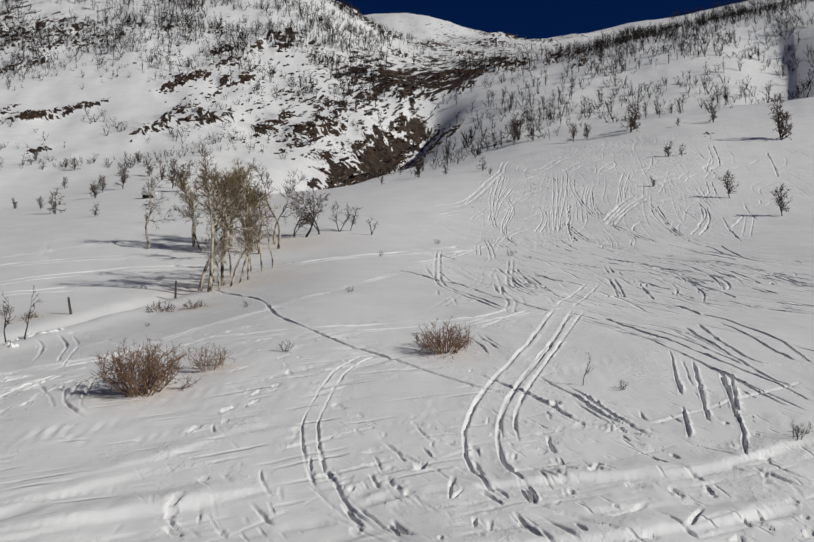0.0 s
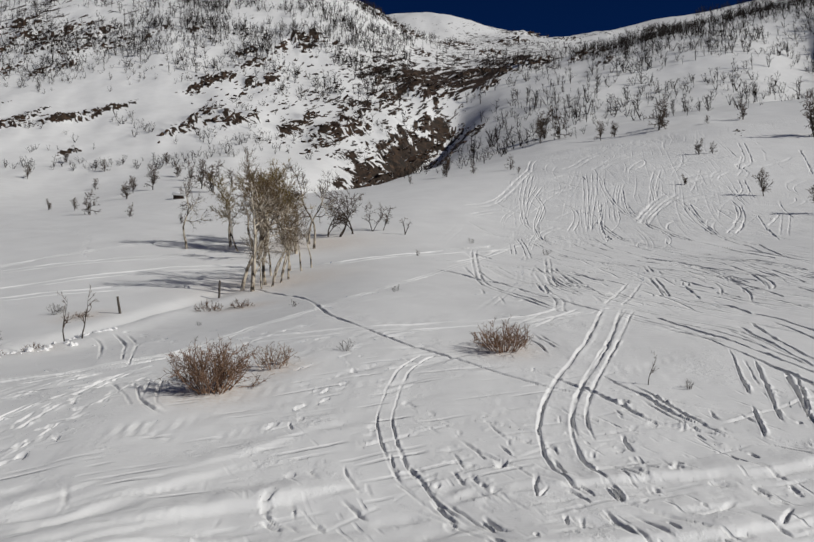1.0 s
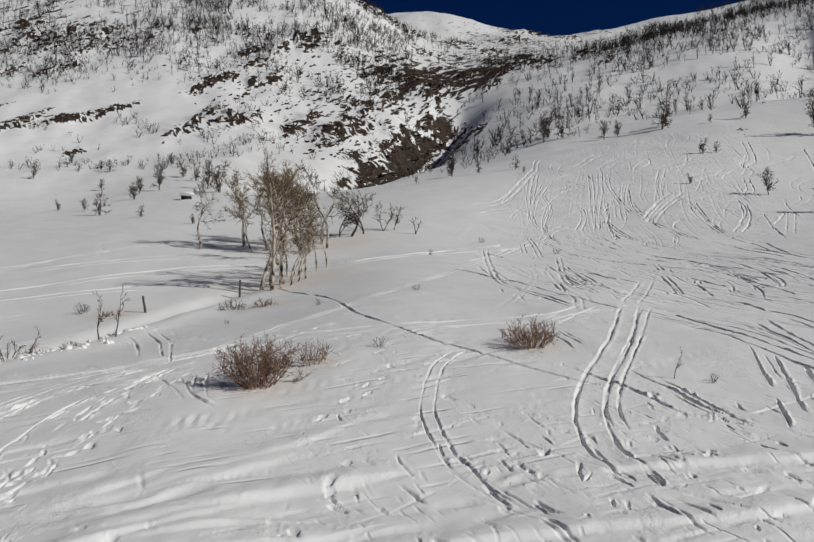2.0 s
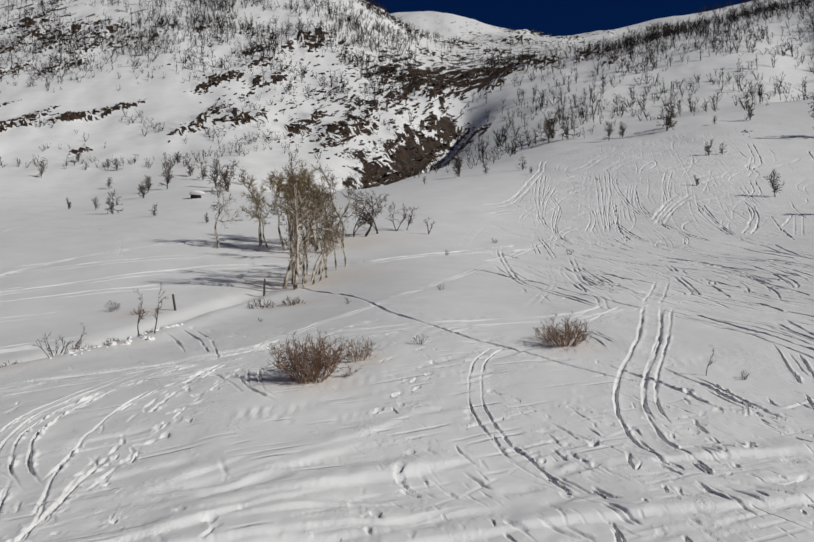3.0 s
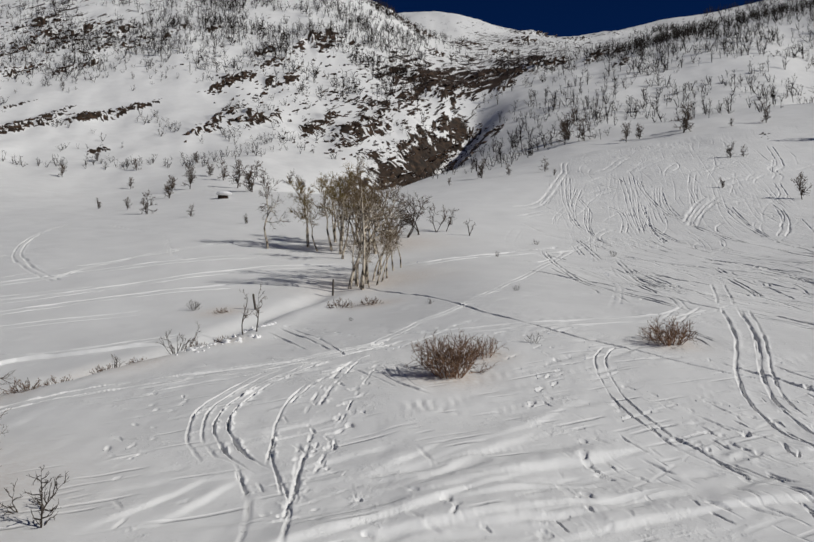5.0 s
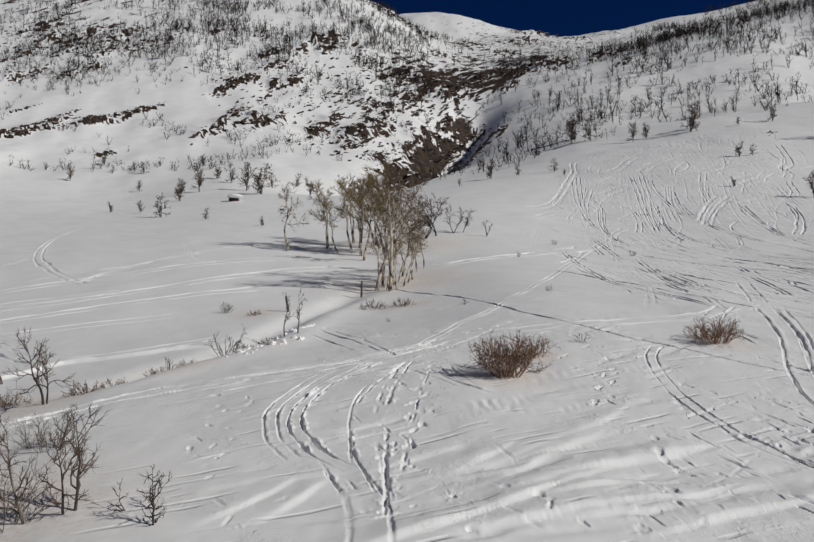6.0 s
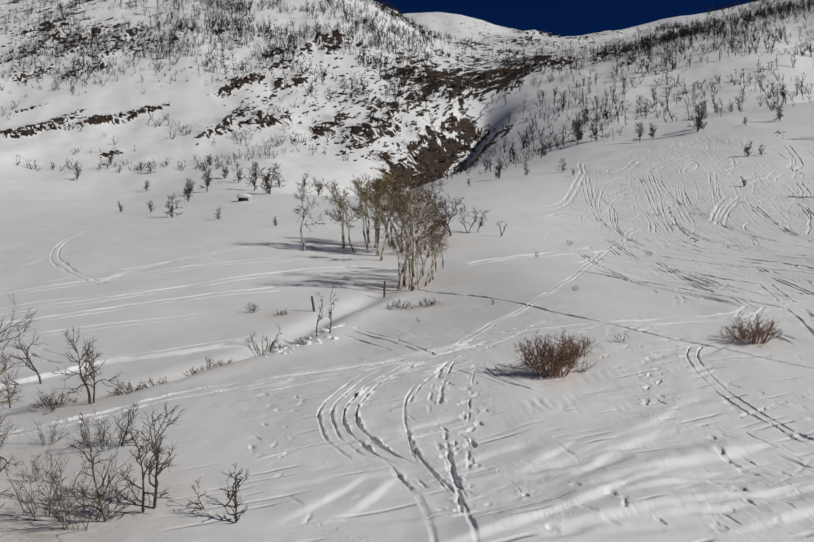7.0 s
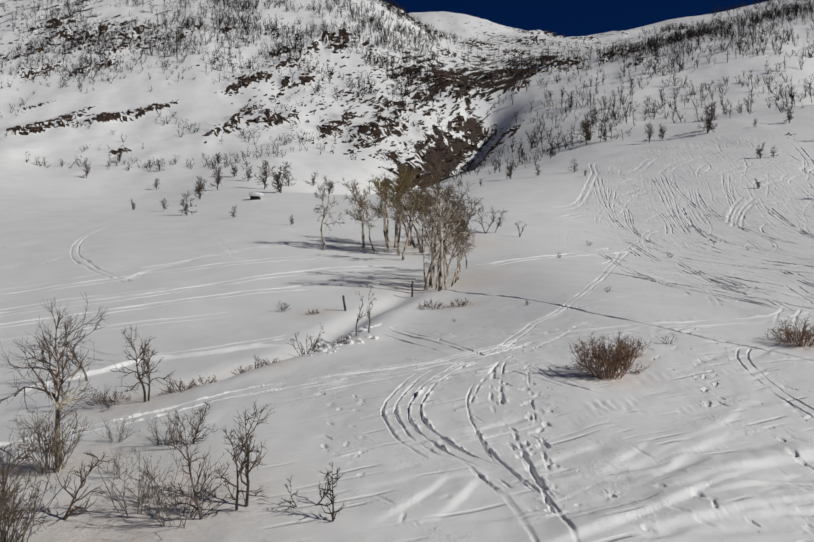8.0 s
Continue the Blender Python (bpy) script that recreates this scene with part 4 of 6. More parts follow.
def press(down, heap, x, y, kind, depth, course):
    """Presses a track into the snow: down gets the furrows, heap the snow beside them."""
    line = eased(course, 0.5 if kind != NICK else 0.2)
    xs, ys = [p[0] for p in line], [p[1] for p in line]
    reach = 0.6 if kind == NICK else 1.2
    lo, hi = np.searchsorted(y, (min(ys) - reach, max(ys) + reach))
    inside = lo + np.nonzero((x[lo:hi] > min(xs) - reach) & (x[lo:hi] < max(xs) + reach))[0]
    if not len(inside):
        return
    long = sum(math.dist(p, q) for p, q in zip(line[:-1], line[1:]))
    for some in np.array_split(inside, max(1, len(inside) // 20000)):
        px, py = x[some], y[some]
        d, a, slant = to_line(px, py, line)
        keep = np.abs(d) < 1.2
        some, px, py, d, a, slant = some[keep], px[keep], py[keep], d[keep], a[keep], slant[keep]
        end = 0.3 * long if kind == GASH else min(0.8, 0.4 * long)
        fade = smooth(0, end, a) * smooth(long, long - end, a)
        wide = np.clip(0.8 + py / 160, 0.85, 1.2)
        # furrows that run across the view far off are drawn a little wider and shallower
        step = np.hypot(slant * np.where(py < 60, 0.0021, 0.0036) * py, 0.0004 * py)
        blur = np.sqrt(1 + (step / np.where(py < 62, 0.05, 0.06)) ** 2)
        wide = wide * blur
        crumb = smooth(38, 22, py)
        fade = fade * np.clip(0.78 + 0.65 * waves(px * 0.9, py * 0.9, 31, 2), 0.4, 1.3) * np.clip(1 + crumb * 0.4 * waves(px * 1.6, py * 1.6, 32, 2), 0.3, 1.4) / blur**0.25
        if kind == GASH:
            fade = smooth(0, end, a) * smooth(long, long - end, a) * (1 + 0.25 * waves(px * 2.5, py * 2.5, 38, 2))
        fade = np.maximum(fade, 0)
        d = d + 0.02 * waves(a * 0.9, a * 0, 33) + crumb * 0.012 * waves(px * 3, py * 3, 34, 2)
        if kind == SKI:
            cuts = ((-0.16, 0.031, 1.0), (0.16, 0.031, 0.85))
            fade = fade * np.clip(0.85 + crumb * 0.5 * waves(a * 1.4, a * 0, 39, 2), 0.35, 1.2)
        elif kind == WIDE:
            cuts = ((-0.34, 0.042, 1.0), (0.34, 0.042, 1.0), (0.0, 0.26, 0.25)) if min(ys) < 60 else ((-0.2, 0.055, 1.0), (0.2, 0.055, 0.8))
        elif kind == RUT:
            cuts = ((0.0, 0.042, 1.0),)
            fade = fade * np.clip(0.55 + 0.9 * waves(a * 2.1, a * 0, 35, 2), 0, 1.2)
        elif kind == SOFT:
            fade = smooth(0, 2.0, a) * smooth(long, long - 2.0, a)
            # a drift: a long back, and a short front towards the sun
            drift = np.where(d < 0.1, smooth(-0.7, 0.1, d), smooth(0.27, 0.1, d)) * (1 + 0.2 * waves(px * 1.3, py * 1.3, 58, 2))
            heap[some] = np.maximum(heap[some], 1.4 * depth * fade * drift)
            continue
        elif kind == SCRAPE:
            fade = smooth(0, 0.4 * long, a) * smooth(long, 0.6 * long, a) * np.clip(0.6 + 0.7 * waves(px * 1.6, py * 1.6, 37, 2), 0, 1.3)
            down[some] = np.minimum(down[some], -depth * fade * np.exp(-(((d + 0.06) / 0.15) ** 2)))
            heap[some] = np.maximum(heap[some], 0.6 * depth * fade * np.exp(-(((d - 0.16) / 0.1) ** 2)))
            continue
        else:
            cuts = ((0.0, 0.034 if kind in (GASH, NICK) else 0.031, 1.0),)
        # edges torn here and there, the snow thrown out mostly to one side
        torn = np.clip(1 + 0.45 * waves(a * 0.7, a * 0 + depth * 91, 52, 2), 0.6, 1.9) * (1 + smooth(24, 13, py) * 0.25 * waves(px * 6, py * 6, 54, 2))
        clod = np.clip(0.75 + smooth(30, 16, py) * 1.3 * waves(px * 7, py * 7, 36, 2), 0, 2.4)
        thrown = np.clip(0.55 + 0.9 * waves(a * 0.35, a * 0 + depth * 37, 56, 2), 0, 1.3)
        for at, width, share in cuts:
            q = (d - at * np.maximum(1, wide / 1.3)) / (width * wide * torn)
            down[some] = np.minimum(down[some], -depth * share * fade * np.exp(-(np.abs(q) ** 4)))
            heap[some] = np.maximum(heap[some], 0.36 * depth * share * fade * clod * thrown * np.exp(-(((q + 2.4) / np.where(py < 60, 1.4, 0.9)) ** 2)))
            heap[some] = np.maximum(heap[some], 0.10 * depth * share * fade * clod * np.exp(-(((q - 1.7) / 0.6) ** 2)))


TRAILS = [
    [(-3.5, 23.2), (-4.2, 18.9), (-4.2, 15.5), (-4.1, 14.0), (-4.1, 11.4)],
    [(-3.0, 21.9), (-3.6, 17.1), (-3.9, 14.9), (-4.0, 11.8)],
    [(-8.8, 33.4), (-6.1, 31.2), (-4.0, 28.0), (-2.0, 27.2), (1.0, 28.4)],
    [(1.9, 26.5), (2.4, 23.5), (2.0, 20.5), (1.0, 17.6)],
    [(4.0, 19.8), (4.8, 18.0), (5.0, 16.4), (5.4, 14.2)],
    [(8.6, 20.6), (9.2, 18.9), (8.4, 17.8), (8.0, 15.0)],
    [(7.4, 17.2), (9.5, 16.0), (11.2, 14.2)],
    [(12.6, 19.0), (12.2, 16.4), (11.6, 13.6)],
    [(0.8, 13.6), (1.2, 12.6), (1.0, 11.4)],
    [(-1.8, 13.0), (-1.2, 12.2), (-0.6, 11.0)],
    [(-12, 61), (-17, 57), (-21, 60), (-27, 74), (-36, 84)],
]
FAINT_TRAILS = [
    [(-9.0, 20.4), (-8.5, 18.1), (-8.7, 16.8), (-8.1, 14.5)],
    [(-8.1, 19.8), (-7.9, 17.8), (-7.9, 16.2), (-7.6, 13.2)],
]


def pits():
    """Where feet went in: place, half length, half width, turn, depth."""
    feet, out = random.Random(5), []
    for course, force in [(c, 0.65) for c in TRAILS] + [(c, 0.45) for c in FAINT_TRAILS]:
        line = eased(course, 0.55)
        for k, ((ax, ay), (bx, by)) in enumerate(zip(line[:-1], line[1:])):
            turn = math.atan2(by - ay, bx - ax)
            off = (0.11 if k % 2 else -0.11) + feet.uniform(-0.06, 0.06)
            out.append((ax - off * math.sin(turn) + feet.uniform(-0.06, 0.06), ay + off * math.cos(turn), feet.uniform(0.06, 0.14), feet.uniform(0.03, 0.06), turn + feet.gauss(0, 0.4), force * feet.uniform(0.01, 0.085)))
    # trodden patches: centre, reach, count
    for cx, cy, rx, ry, count in ((5.5, 14.2, 4.0, 1.8, 90), (11.0, 14.8, 3.0, 2.2, 120), (7.5, 17.4, 1.6, 1.6, 40), (4.6, 17.2, 1.2, 1.6, 34), (1.4, 12.2, 1.2, 0.8, 26),
                                  (-3.9, 14.0, 0.8, 3.2, 60), (2.2, 22.0, 1.6, 2.4, 24), (-4.6, 26.6, 3.2, 2.4, 30), (-9.6, 30.2, 1.2, 1.6, 50),
                                  (12.5, 33.5, 1.4, 1.6, 26), (17, 36, 4, 4, 90), (-1.2, 11.6, 2.0, 1.0, 22), (9.4, 20.8, 0.9, 1.4, 20)):
        for k in range(int(0.25 * count)):
            out.append((feet.gauss(cx, rx * 0.6), feet.gauss(cy, ry * 0.6), 0.04 + 0.14 * feet.random() ** 2, feet.uniform(0.02, 0.05), feet.gauss(2.0, 0.7), 0.010 + 0.045 * feet.random() ** 2))
    return out


LITTERED = [(-1.0, 20.6, 1.1), (0.35, 22.6, 0.8), (6.8, 24.5, 0.9), (-3.8, 37.9, 1.3), (-4.2, 47.5, 4.0), (-11.5, 12.4, 2.6), (-14.2, 15.6, 1.6), (-15.2, 21.8, 1.6), (-12.0, 25.2, 1.6), (-9.6, 28.6, 1.2), (-11.8, 38.6, 1.2), (-4.0, 66, 5.0)]


def marked_cells(rows, spots, drifts=False):
    """Which cells of the ground's grid are crossed by a furrow or a footprint."""
    mark = np.zeros((len(rows) - 1, COLUMNS - 1), bool)
    places = [np.array(spots, float)]
    for kind, depth, course in TRACKS:
        if (kind == SOFT) != drifts or kind == SCRAPE or depth < (0.03 if drifts else 0.055) or min(q[1] for q in course) > 140:
            continue
        line = np.array(eased(course, 0.06 if min(q[1] for q in course) < 50 else 0.2))
        way = np.gradient(line, axis=0)
        way /= np.linalg.norm(way, axis=1)[:, None] + 1e-9
        half = {SKI: 0.34, WIDE: 0.52, SOFT: 0.45}.get(kind, 0.2)
        for off in np.arange(-half, half + 0.01, 0.09):
            places.append(line + off * np.stack([-way[:, 1], way[:, 0]], 1))
    places = np.vstack(places)
    places = places[(places[:, 1] > 9) & (places[:, 1] < 140)]
    r = np.clip(np.searchsorted(rows, places[:, 1]) - 1, 0, len(rows) - 2)
    want, s = places[:, 0] / reach_at(rows[r]), places[:, 0] / reach_at(rows[r])
    lean = lean_at(rows[r])
    for _ in range(5):
        s = s - (s + lean * (1 - s * s) - want) / np.maximum(0.2, 1 - 2 * lean * s)
    c = np.floor((s + 1) / 2 * (COLUMNS - 1)).astype(int)
    inside = (c > 0) & (c < COLUMNS - 2)
    mark[r[inside], c[inside]] = True
    grown = mark.copy()
    grown[1:] |= mark[:-1]
    grown[:-1] |= mark[1:]
    mark = grown.copy()
    mark[:, 1:] |= grown[:, :-1]
    mark[:, :-1] |= grown[:, 1:]
    return mark


def reach_at(rows):
    return 7.4 + 0.56 * np.maximum(rows, 9)


def lean_at(rows):
    """The columns stand closer towards the skied slope on the right."""
    return 0.34 * smooth(28, 60, rows) * smooth(260, 170, rows)


def build_ground():
    rows = [9.0]
    while rows[-1] < 1300:
        q = rows[-1]
        rows.append(q + (0.084 + 0.00028 * q * q if q < 20 else 0.0092 * q if q < 27 else 0.0058 * q if q < 60 else 0.0064 * q if q < 125 else 0.011 * q if q < 185 else 0.0062 * q if q < 345 else 0.009 * q if q < 480 else 0.017 * q))
    back = [-1500, -900, -500, -260, -130, -70, -40, -24, -14, -8, -4, -1, 1.5, 3.5, 5, 6, 7, 7.6, 8.1, 8.5, 8.8]
    rows = np.array(back + rows)
    footprints = pits()
    edge = np.array([0.02, 0.06, 0.14, 0.28, 0.5, 0.75, 1.0])
    # cells of the grid: whole, far ones in two columns, drifts in four, furrowed ones in eight or, close by, in sixteen
    fine_rows = np.interp(np.arange(4 * (len(rows) - 1) + 1) / 4, np.arange(len(rows)), rows)
    s = np.linspace(-1, 1, 4 * (COLUMNS - 1) + 1)
    wide = len(s) + 14
    split = np.full((len(rows) - 1, COLUMNS - 1), 1)
    split[rows[:-1] > 60] = 2
    furrowed = marked_cells(rows, [(q[0], q[1]) for q in footprints])
    split[marked_cells(rows, [(0, 0)], True)] = 6
    split[furrowed] = 4
    split[furrowed & (rows[:-1] > 26)[:, None]] = 3
    split[furrowed & (rows[:-1] > 60)[:, None]] = 5

    def spread(r, c, down, across, r_step, c_step):
        """Corner numbers of the pieces of cells (r, c)."""
        i, j = np.meshgrid(np.arange(down), np.arange(across), indexing="ij")
        top = (4 * r[:, None] + (i * r_step).ravel()[None]).ravel()
        left = (7 + 4 * c[:, None] + (j * c_step).ravel()[None]).ravel()
        k = top * wide + left
        return np.stack([k, k + c_step, k + c_step + r_step * wide, k + r_step * wide], 1)

    quads = [spread(*np.nonzero(split == 1), 1, 1, 4, 4), spread(*np.nonzero(split == 2), 1, 2, 4, 2), spread(*np.nonzero(split == 3), 4, 2, 1, 2), spread(*np.nonzero(split == 4), 4, 4, 1, 1), spread(*np.nonzero(split == 5), 2, 4, 2, 1), spread(*np.nonzero(split == 6), 2, 2, 2, 2)]
    r = np.arange(len(rows) - 1)
    for c in list(range(7)) + list(range(wide - 8, wide - 1)):
        k = 4 * r * wide + c
        quads.append(np.stack([k, k + 1, k + 1 + 4 * wide, k + 4 * wide], 1))
    ids, quads = np.unique(np.vstack(quads), return_inverse=True)
    quads = quads.reshape(-1, 4)
    ir, ic = ids // wide, ids % wide
    y = fine_rows[ir]
    reach = reach_at(y)
    at = s[np.clip(ic - 7, 0, len(s) - 1)]
    x = (at + lean_at(y) * (1 - at * at)) * reach
    beyond = np.where(ic < 7, edge[np.clip(6 - ic, 0, 6)], edge[np.clip(ic - 7 - len(s), 0, 6)])
    x = np.where(ic < 7, -1, 1) * (reach + (2500 - reach) * beyond) * ((ic < 7) | (ic >= 7 + len(s))) + x * ((ic >= 7) & (ic < 7 + len(s)))
    z = land(x, y)
    near = np.nonzero((y > 9) & (y < 190) & (np.abs(x) < 7.2 + 0.64 * y))[0]
    nx, ny, nz = x[near], y[near], np.zeros(len(near))
    heap = np.zeros(len(near))
    assert np.all(np.diff(ny) >= 0)
    for kind, depth, course in TRACKS:
        press(nz, heap, nx, ny, kind, DEPTH * depth, course)
    nz += heap
    # fine unevenness of the crust
    nz += smooth(60, 20, ny) * (0.008 * waves(nx * 2.0, ny * 1.6, 41, 2) + 0.02 * np.maximum(0, waves(nx * 0.9, ny * 0.55, 43, 2)))
    nz += smooth(34, 22, ny) * smooth(0.0, 0.7, waves(nx / 2.6, ny / 2.6, 47, 2)) * 0.015 * np.maximum(0, waves(nx * 6, ny * 6, 49, 2) - 0.45)
    order = np.argsort(ny)
    sy = ny[order]
    for fx, fy, la, wi, turn, deep in footprints:
        lo, hi = np.searchsorted(sy, (fy - 0.5, fy + 0.5))
        some = order[lo:hi]
        some = some[np.abs(nx[some] - fx) < 0.5]
        if not len(some):
            continue
        grow = 1 + fy / 70
        dx, dy = nx[some] - fx, ny[some] - fy
        a, b = (dx * math.cos(turn) + dy * math.sin(turn)) / (la * grow), (dy * math.cos(turn) - dx * math.sin(turn)) / (wi * grow)
        r = (a * a + b * b) * np.clip(1 + 1.3 * waves(nx[some] * 5, ny[some] * 5, 45, 2), 0.2, 3.5)
        nz[some] += -deep * np.exp(-(r**2)) + 0.14 * deep * np.exp(-(((np.sqrt(r) - 1.7) / 0.5) ** 2))
    z[near] += nz
    mesh = bpy.data.meshes.new("ground")
    mesh.vertices.add(len(x))
    mesh.vertices.foreach_set("co", np.stack([x, y, z], 1).ravel())
    mesh.loops.add(quads.size)
    mesh.loops.foreach_set("vertex_index", quads.ravel())
    mesh.polygons.add(len(quads))
    mesh.polygons.foreach_set("loop_start", np.arange(0, quads.size, 4).astype(np.int32))
    mesh.polygons.foreach_set("use_smooth", np.ones(len(quads), bool))
    mesh.update(calc_edges=True)
    mesh.attributes.new("rock", "FLOAT", "POINT").data.foreach_set("value", rocky(x, y).astype(np.float32))
    mesh.attributes.new("ledge", "FLOAT", "POINT").data.foreach_set("value", ledge_steps(x, y)[1].astype(np.float32))
    u = x / (np.maximum(y, 1) + 8)
    runs_zone = smooth(63, 69, y) * smooth(160, 138, y + 12 * waves(x / 12, y / 12, 61)) * smooth(0.14, 0.20, u) * smooth(0.66, 0.56, u) * np.clip(0.75 + 0.7 * waves(x / 13, y / 17, 63, 2), 0.15, 1.2)
    fans_zone = smooth(30, 35, y) * smooth(64, 58, y) * smooth(8, 15, x - 0.10 * (y - 40))
    chops_zone = smooth(-1, 5, x) * smooth(8, 10, y) * smooth(21, 15, y - 0.35 * np.maximum(0, x - 4))
    sweeps_zone = smooth(12, 4, x) * smooth(8, 10, y) * smooth(29, 20, y) * smooth(-13, -9, x + 0.2 * y - 4)
    for zone, share in (("runs", 0.24 * runs_zone), ("fans", 0.4 * fans_zone), ("chops", 0.6 * chops_zone), ("sweeps", 0.7 * sweeps_zone)):
        mesh.attributes.new(zone, "FLOAT", "POINT").data.foreach_set("value", share.astype(np.float32))
    litter = np.zeros(len(x))
    for lx, ly, lr in LITTERED:
        litter = np.maximum(litter, 0.75 * np.exp(-(((x - lx) ** 2 + (y - ly) ** 2) / (lr * lr))))
    mesh.attributes.new("litter", "FLOAT", "POINT").data.foreach_set("value", litter.astype(np.float32))
    for mat in (SNOW, NEAR_SNOW, FOOT_SNOW, RUN_SNOW, HIGH_SNOW):
        mesh.materials.append(mat)
    fy = y[quads[:, 0]]
    mesh.polygons.foreach_set("material_index", np.select([fy < 8, fy < 30, fy < 64, fy < 178], [0, 1, 2, 3], 4).astype(np.int32))
    return tagged(new("ground", mesh), "snow-covered mountain slope scored with ski tracks and footprints", "ground", kind="structure")


COLUMNS = 512
DEPTH = 0.68
build_ground()


# ---- plants and stones ----
class Shape:
    """Gathers tubes and stones for one mesh."""

    def __init__(self):
        self.verts, self.faces, self.count = [], [], 0

    def tube(self, points, radii, sides=4, cap=True):
        p = np.array(points, float)
        t = np.gradient(p, axis=0)
        t /= np.linalg.norm(t, axis=1)[:, None] + 1e-9
        side = np.cross(t, (0.31, 0.87, 0.38))
        side /= np.linalg.norm(side, axis=1)[:, None] + 1e-9
        up = np.cross(t, side)
        angle = np.arange(sides) * 2 * math.pi / sides
        ring = p[:, None] + np.array(radii, float)[:, None, None] * (np.cos(angle)[None, :, None] * side[:, None] + np.sin(angle)[None, :, None] * up[:, None])
        self.verts.append(ring.reshape(-1, 3))
        for k in range(len(p) - 1):
            a = self.count + k * sides
            self.faces += [(a + q, a + (q + 1) % sides, a + sides + (q + 1) % sides, a + sides + q) for q in range(sides)]
        if cap:
            self.faces.append(tuple(self.count + (len(p) - 1) * sides + q for q in range(sides)))
        self.count += len(p) * sides

    def spike(self, a, b, radius):
        """A twig: a three-sided point from a to b."""
        a, b = np.array(a, float), np.array(b, float)
        t = (b - a) / (np.linalg.norm(b - a) + 1e-9)
        side = np.cross(t, (0.31, 0.87, 0.38))
        side *= radius / (np.linalg.norm(side) + 1e-9)
        up = np.cross(t, side)
        self.verts.append(np.array([a + side, a - 0.5 * side + 0.87 * up, a - 0.5 * side - 0.87 * up, b]))
        n = self.count
        self.faces += [(n, n + 1, n + 3), (n + 1, n + 2, n + 3), (n + 2, n, n + 3)]
        self.count += 4

    def fork(self, a, b, radius):
        """A far twig: two faces that meet in a ridge, from a to b."""
        a, b = np.array(a, float), np.array(b, float)
        t = (b - a) / (np.linalg.norm(b - a) + 1e-9)
        side = np.cross(t, (0.31, 0.87, 0.38))
        side *= radius / (np.linalg.norm(side) + 1e-9)
        up = np.cross(t, side)
        self.verts.append(np.array([a + side, a - side, a + 0.9 * up, b]))
        n = self.count
        self.faces += [(n, n + 2, n + 3), (n + 2, n + 1, n + 3)]
        self.count += 4

    def add(self, verts, faces):
        self.verts.append(np.array(verts, float))
        self.faces += [tuple(self.count + q for q in f) for f in faces]
        self.count += len(verts)

    def mesh(self, name, mat):
        m = bpy.data.meshes.new(name)
        m.from_pydata(np.vstack(self.verts).tolist() if self.verts else [], [], self.faces)
        m.materials.append(mat)
        return m


def part(name, shape, mat, parent, label=""):
    ob = new(name, shape.mesh(name, mat))
    ob.parent = parent
    if label:
        ob["label"] = label
    return ob


def branch(r, start, way, length, bits=5, wobble=0.18, up=0.0):
    """A crooked line of points from start."""
    p, d, out = np.array(start, float), np.array(way, float), [np.array(start, float)]
    d /= np.linalg.norm(d)
    for _ in range(bits):
        d = d + np.array([r.gauss(0, wobble), r.gauss(0, wobble), r.gauss(0, wobble) + up])
        d /= np.linalg.norm(d)
        p = p + d * length / bits
        out.append(p)
    return out


def leaning(r, way, angle, about=None):
    """A way that leaves the given one by so many degrees."""
    w = np.array(way, float) / np.linalg.norm(way)
    a = np.cross(w, (0.2, 0.1, 1.0) if abs(w[2]) < 0.9 else (1, 0, 0.1))
    a /= np.linalg.norm(a)
    b, q = np.cross(w, a), r.uniform(0, 6.283) if about is None else about
    return math.cos(radians(angle)) * w + math.sin(radians(angle)) * (math.cos(q) * a + math.sin(q) * b)


def taper(a, b, n):
    return [a + (b - a) * k / (n - 1) for k in range(n)]


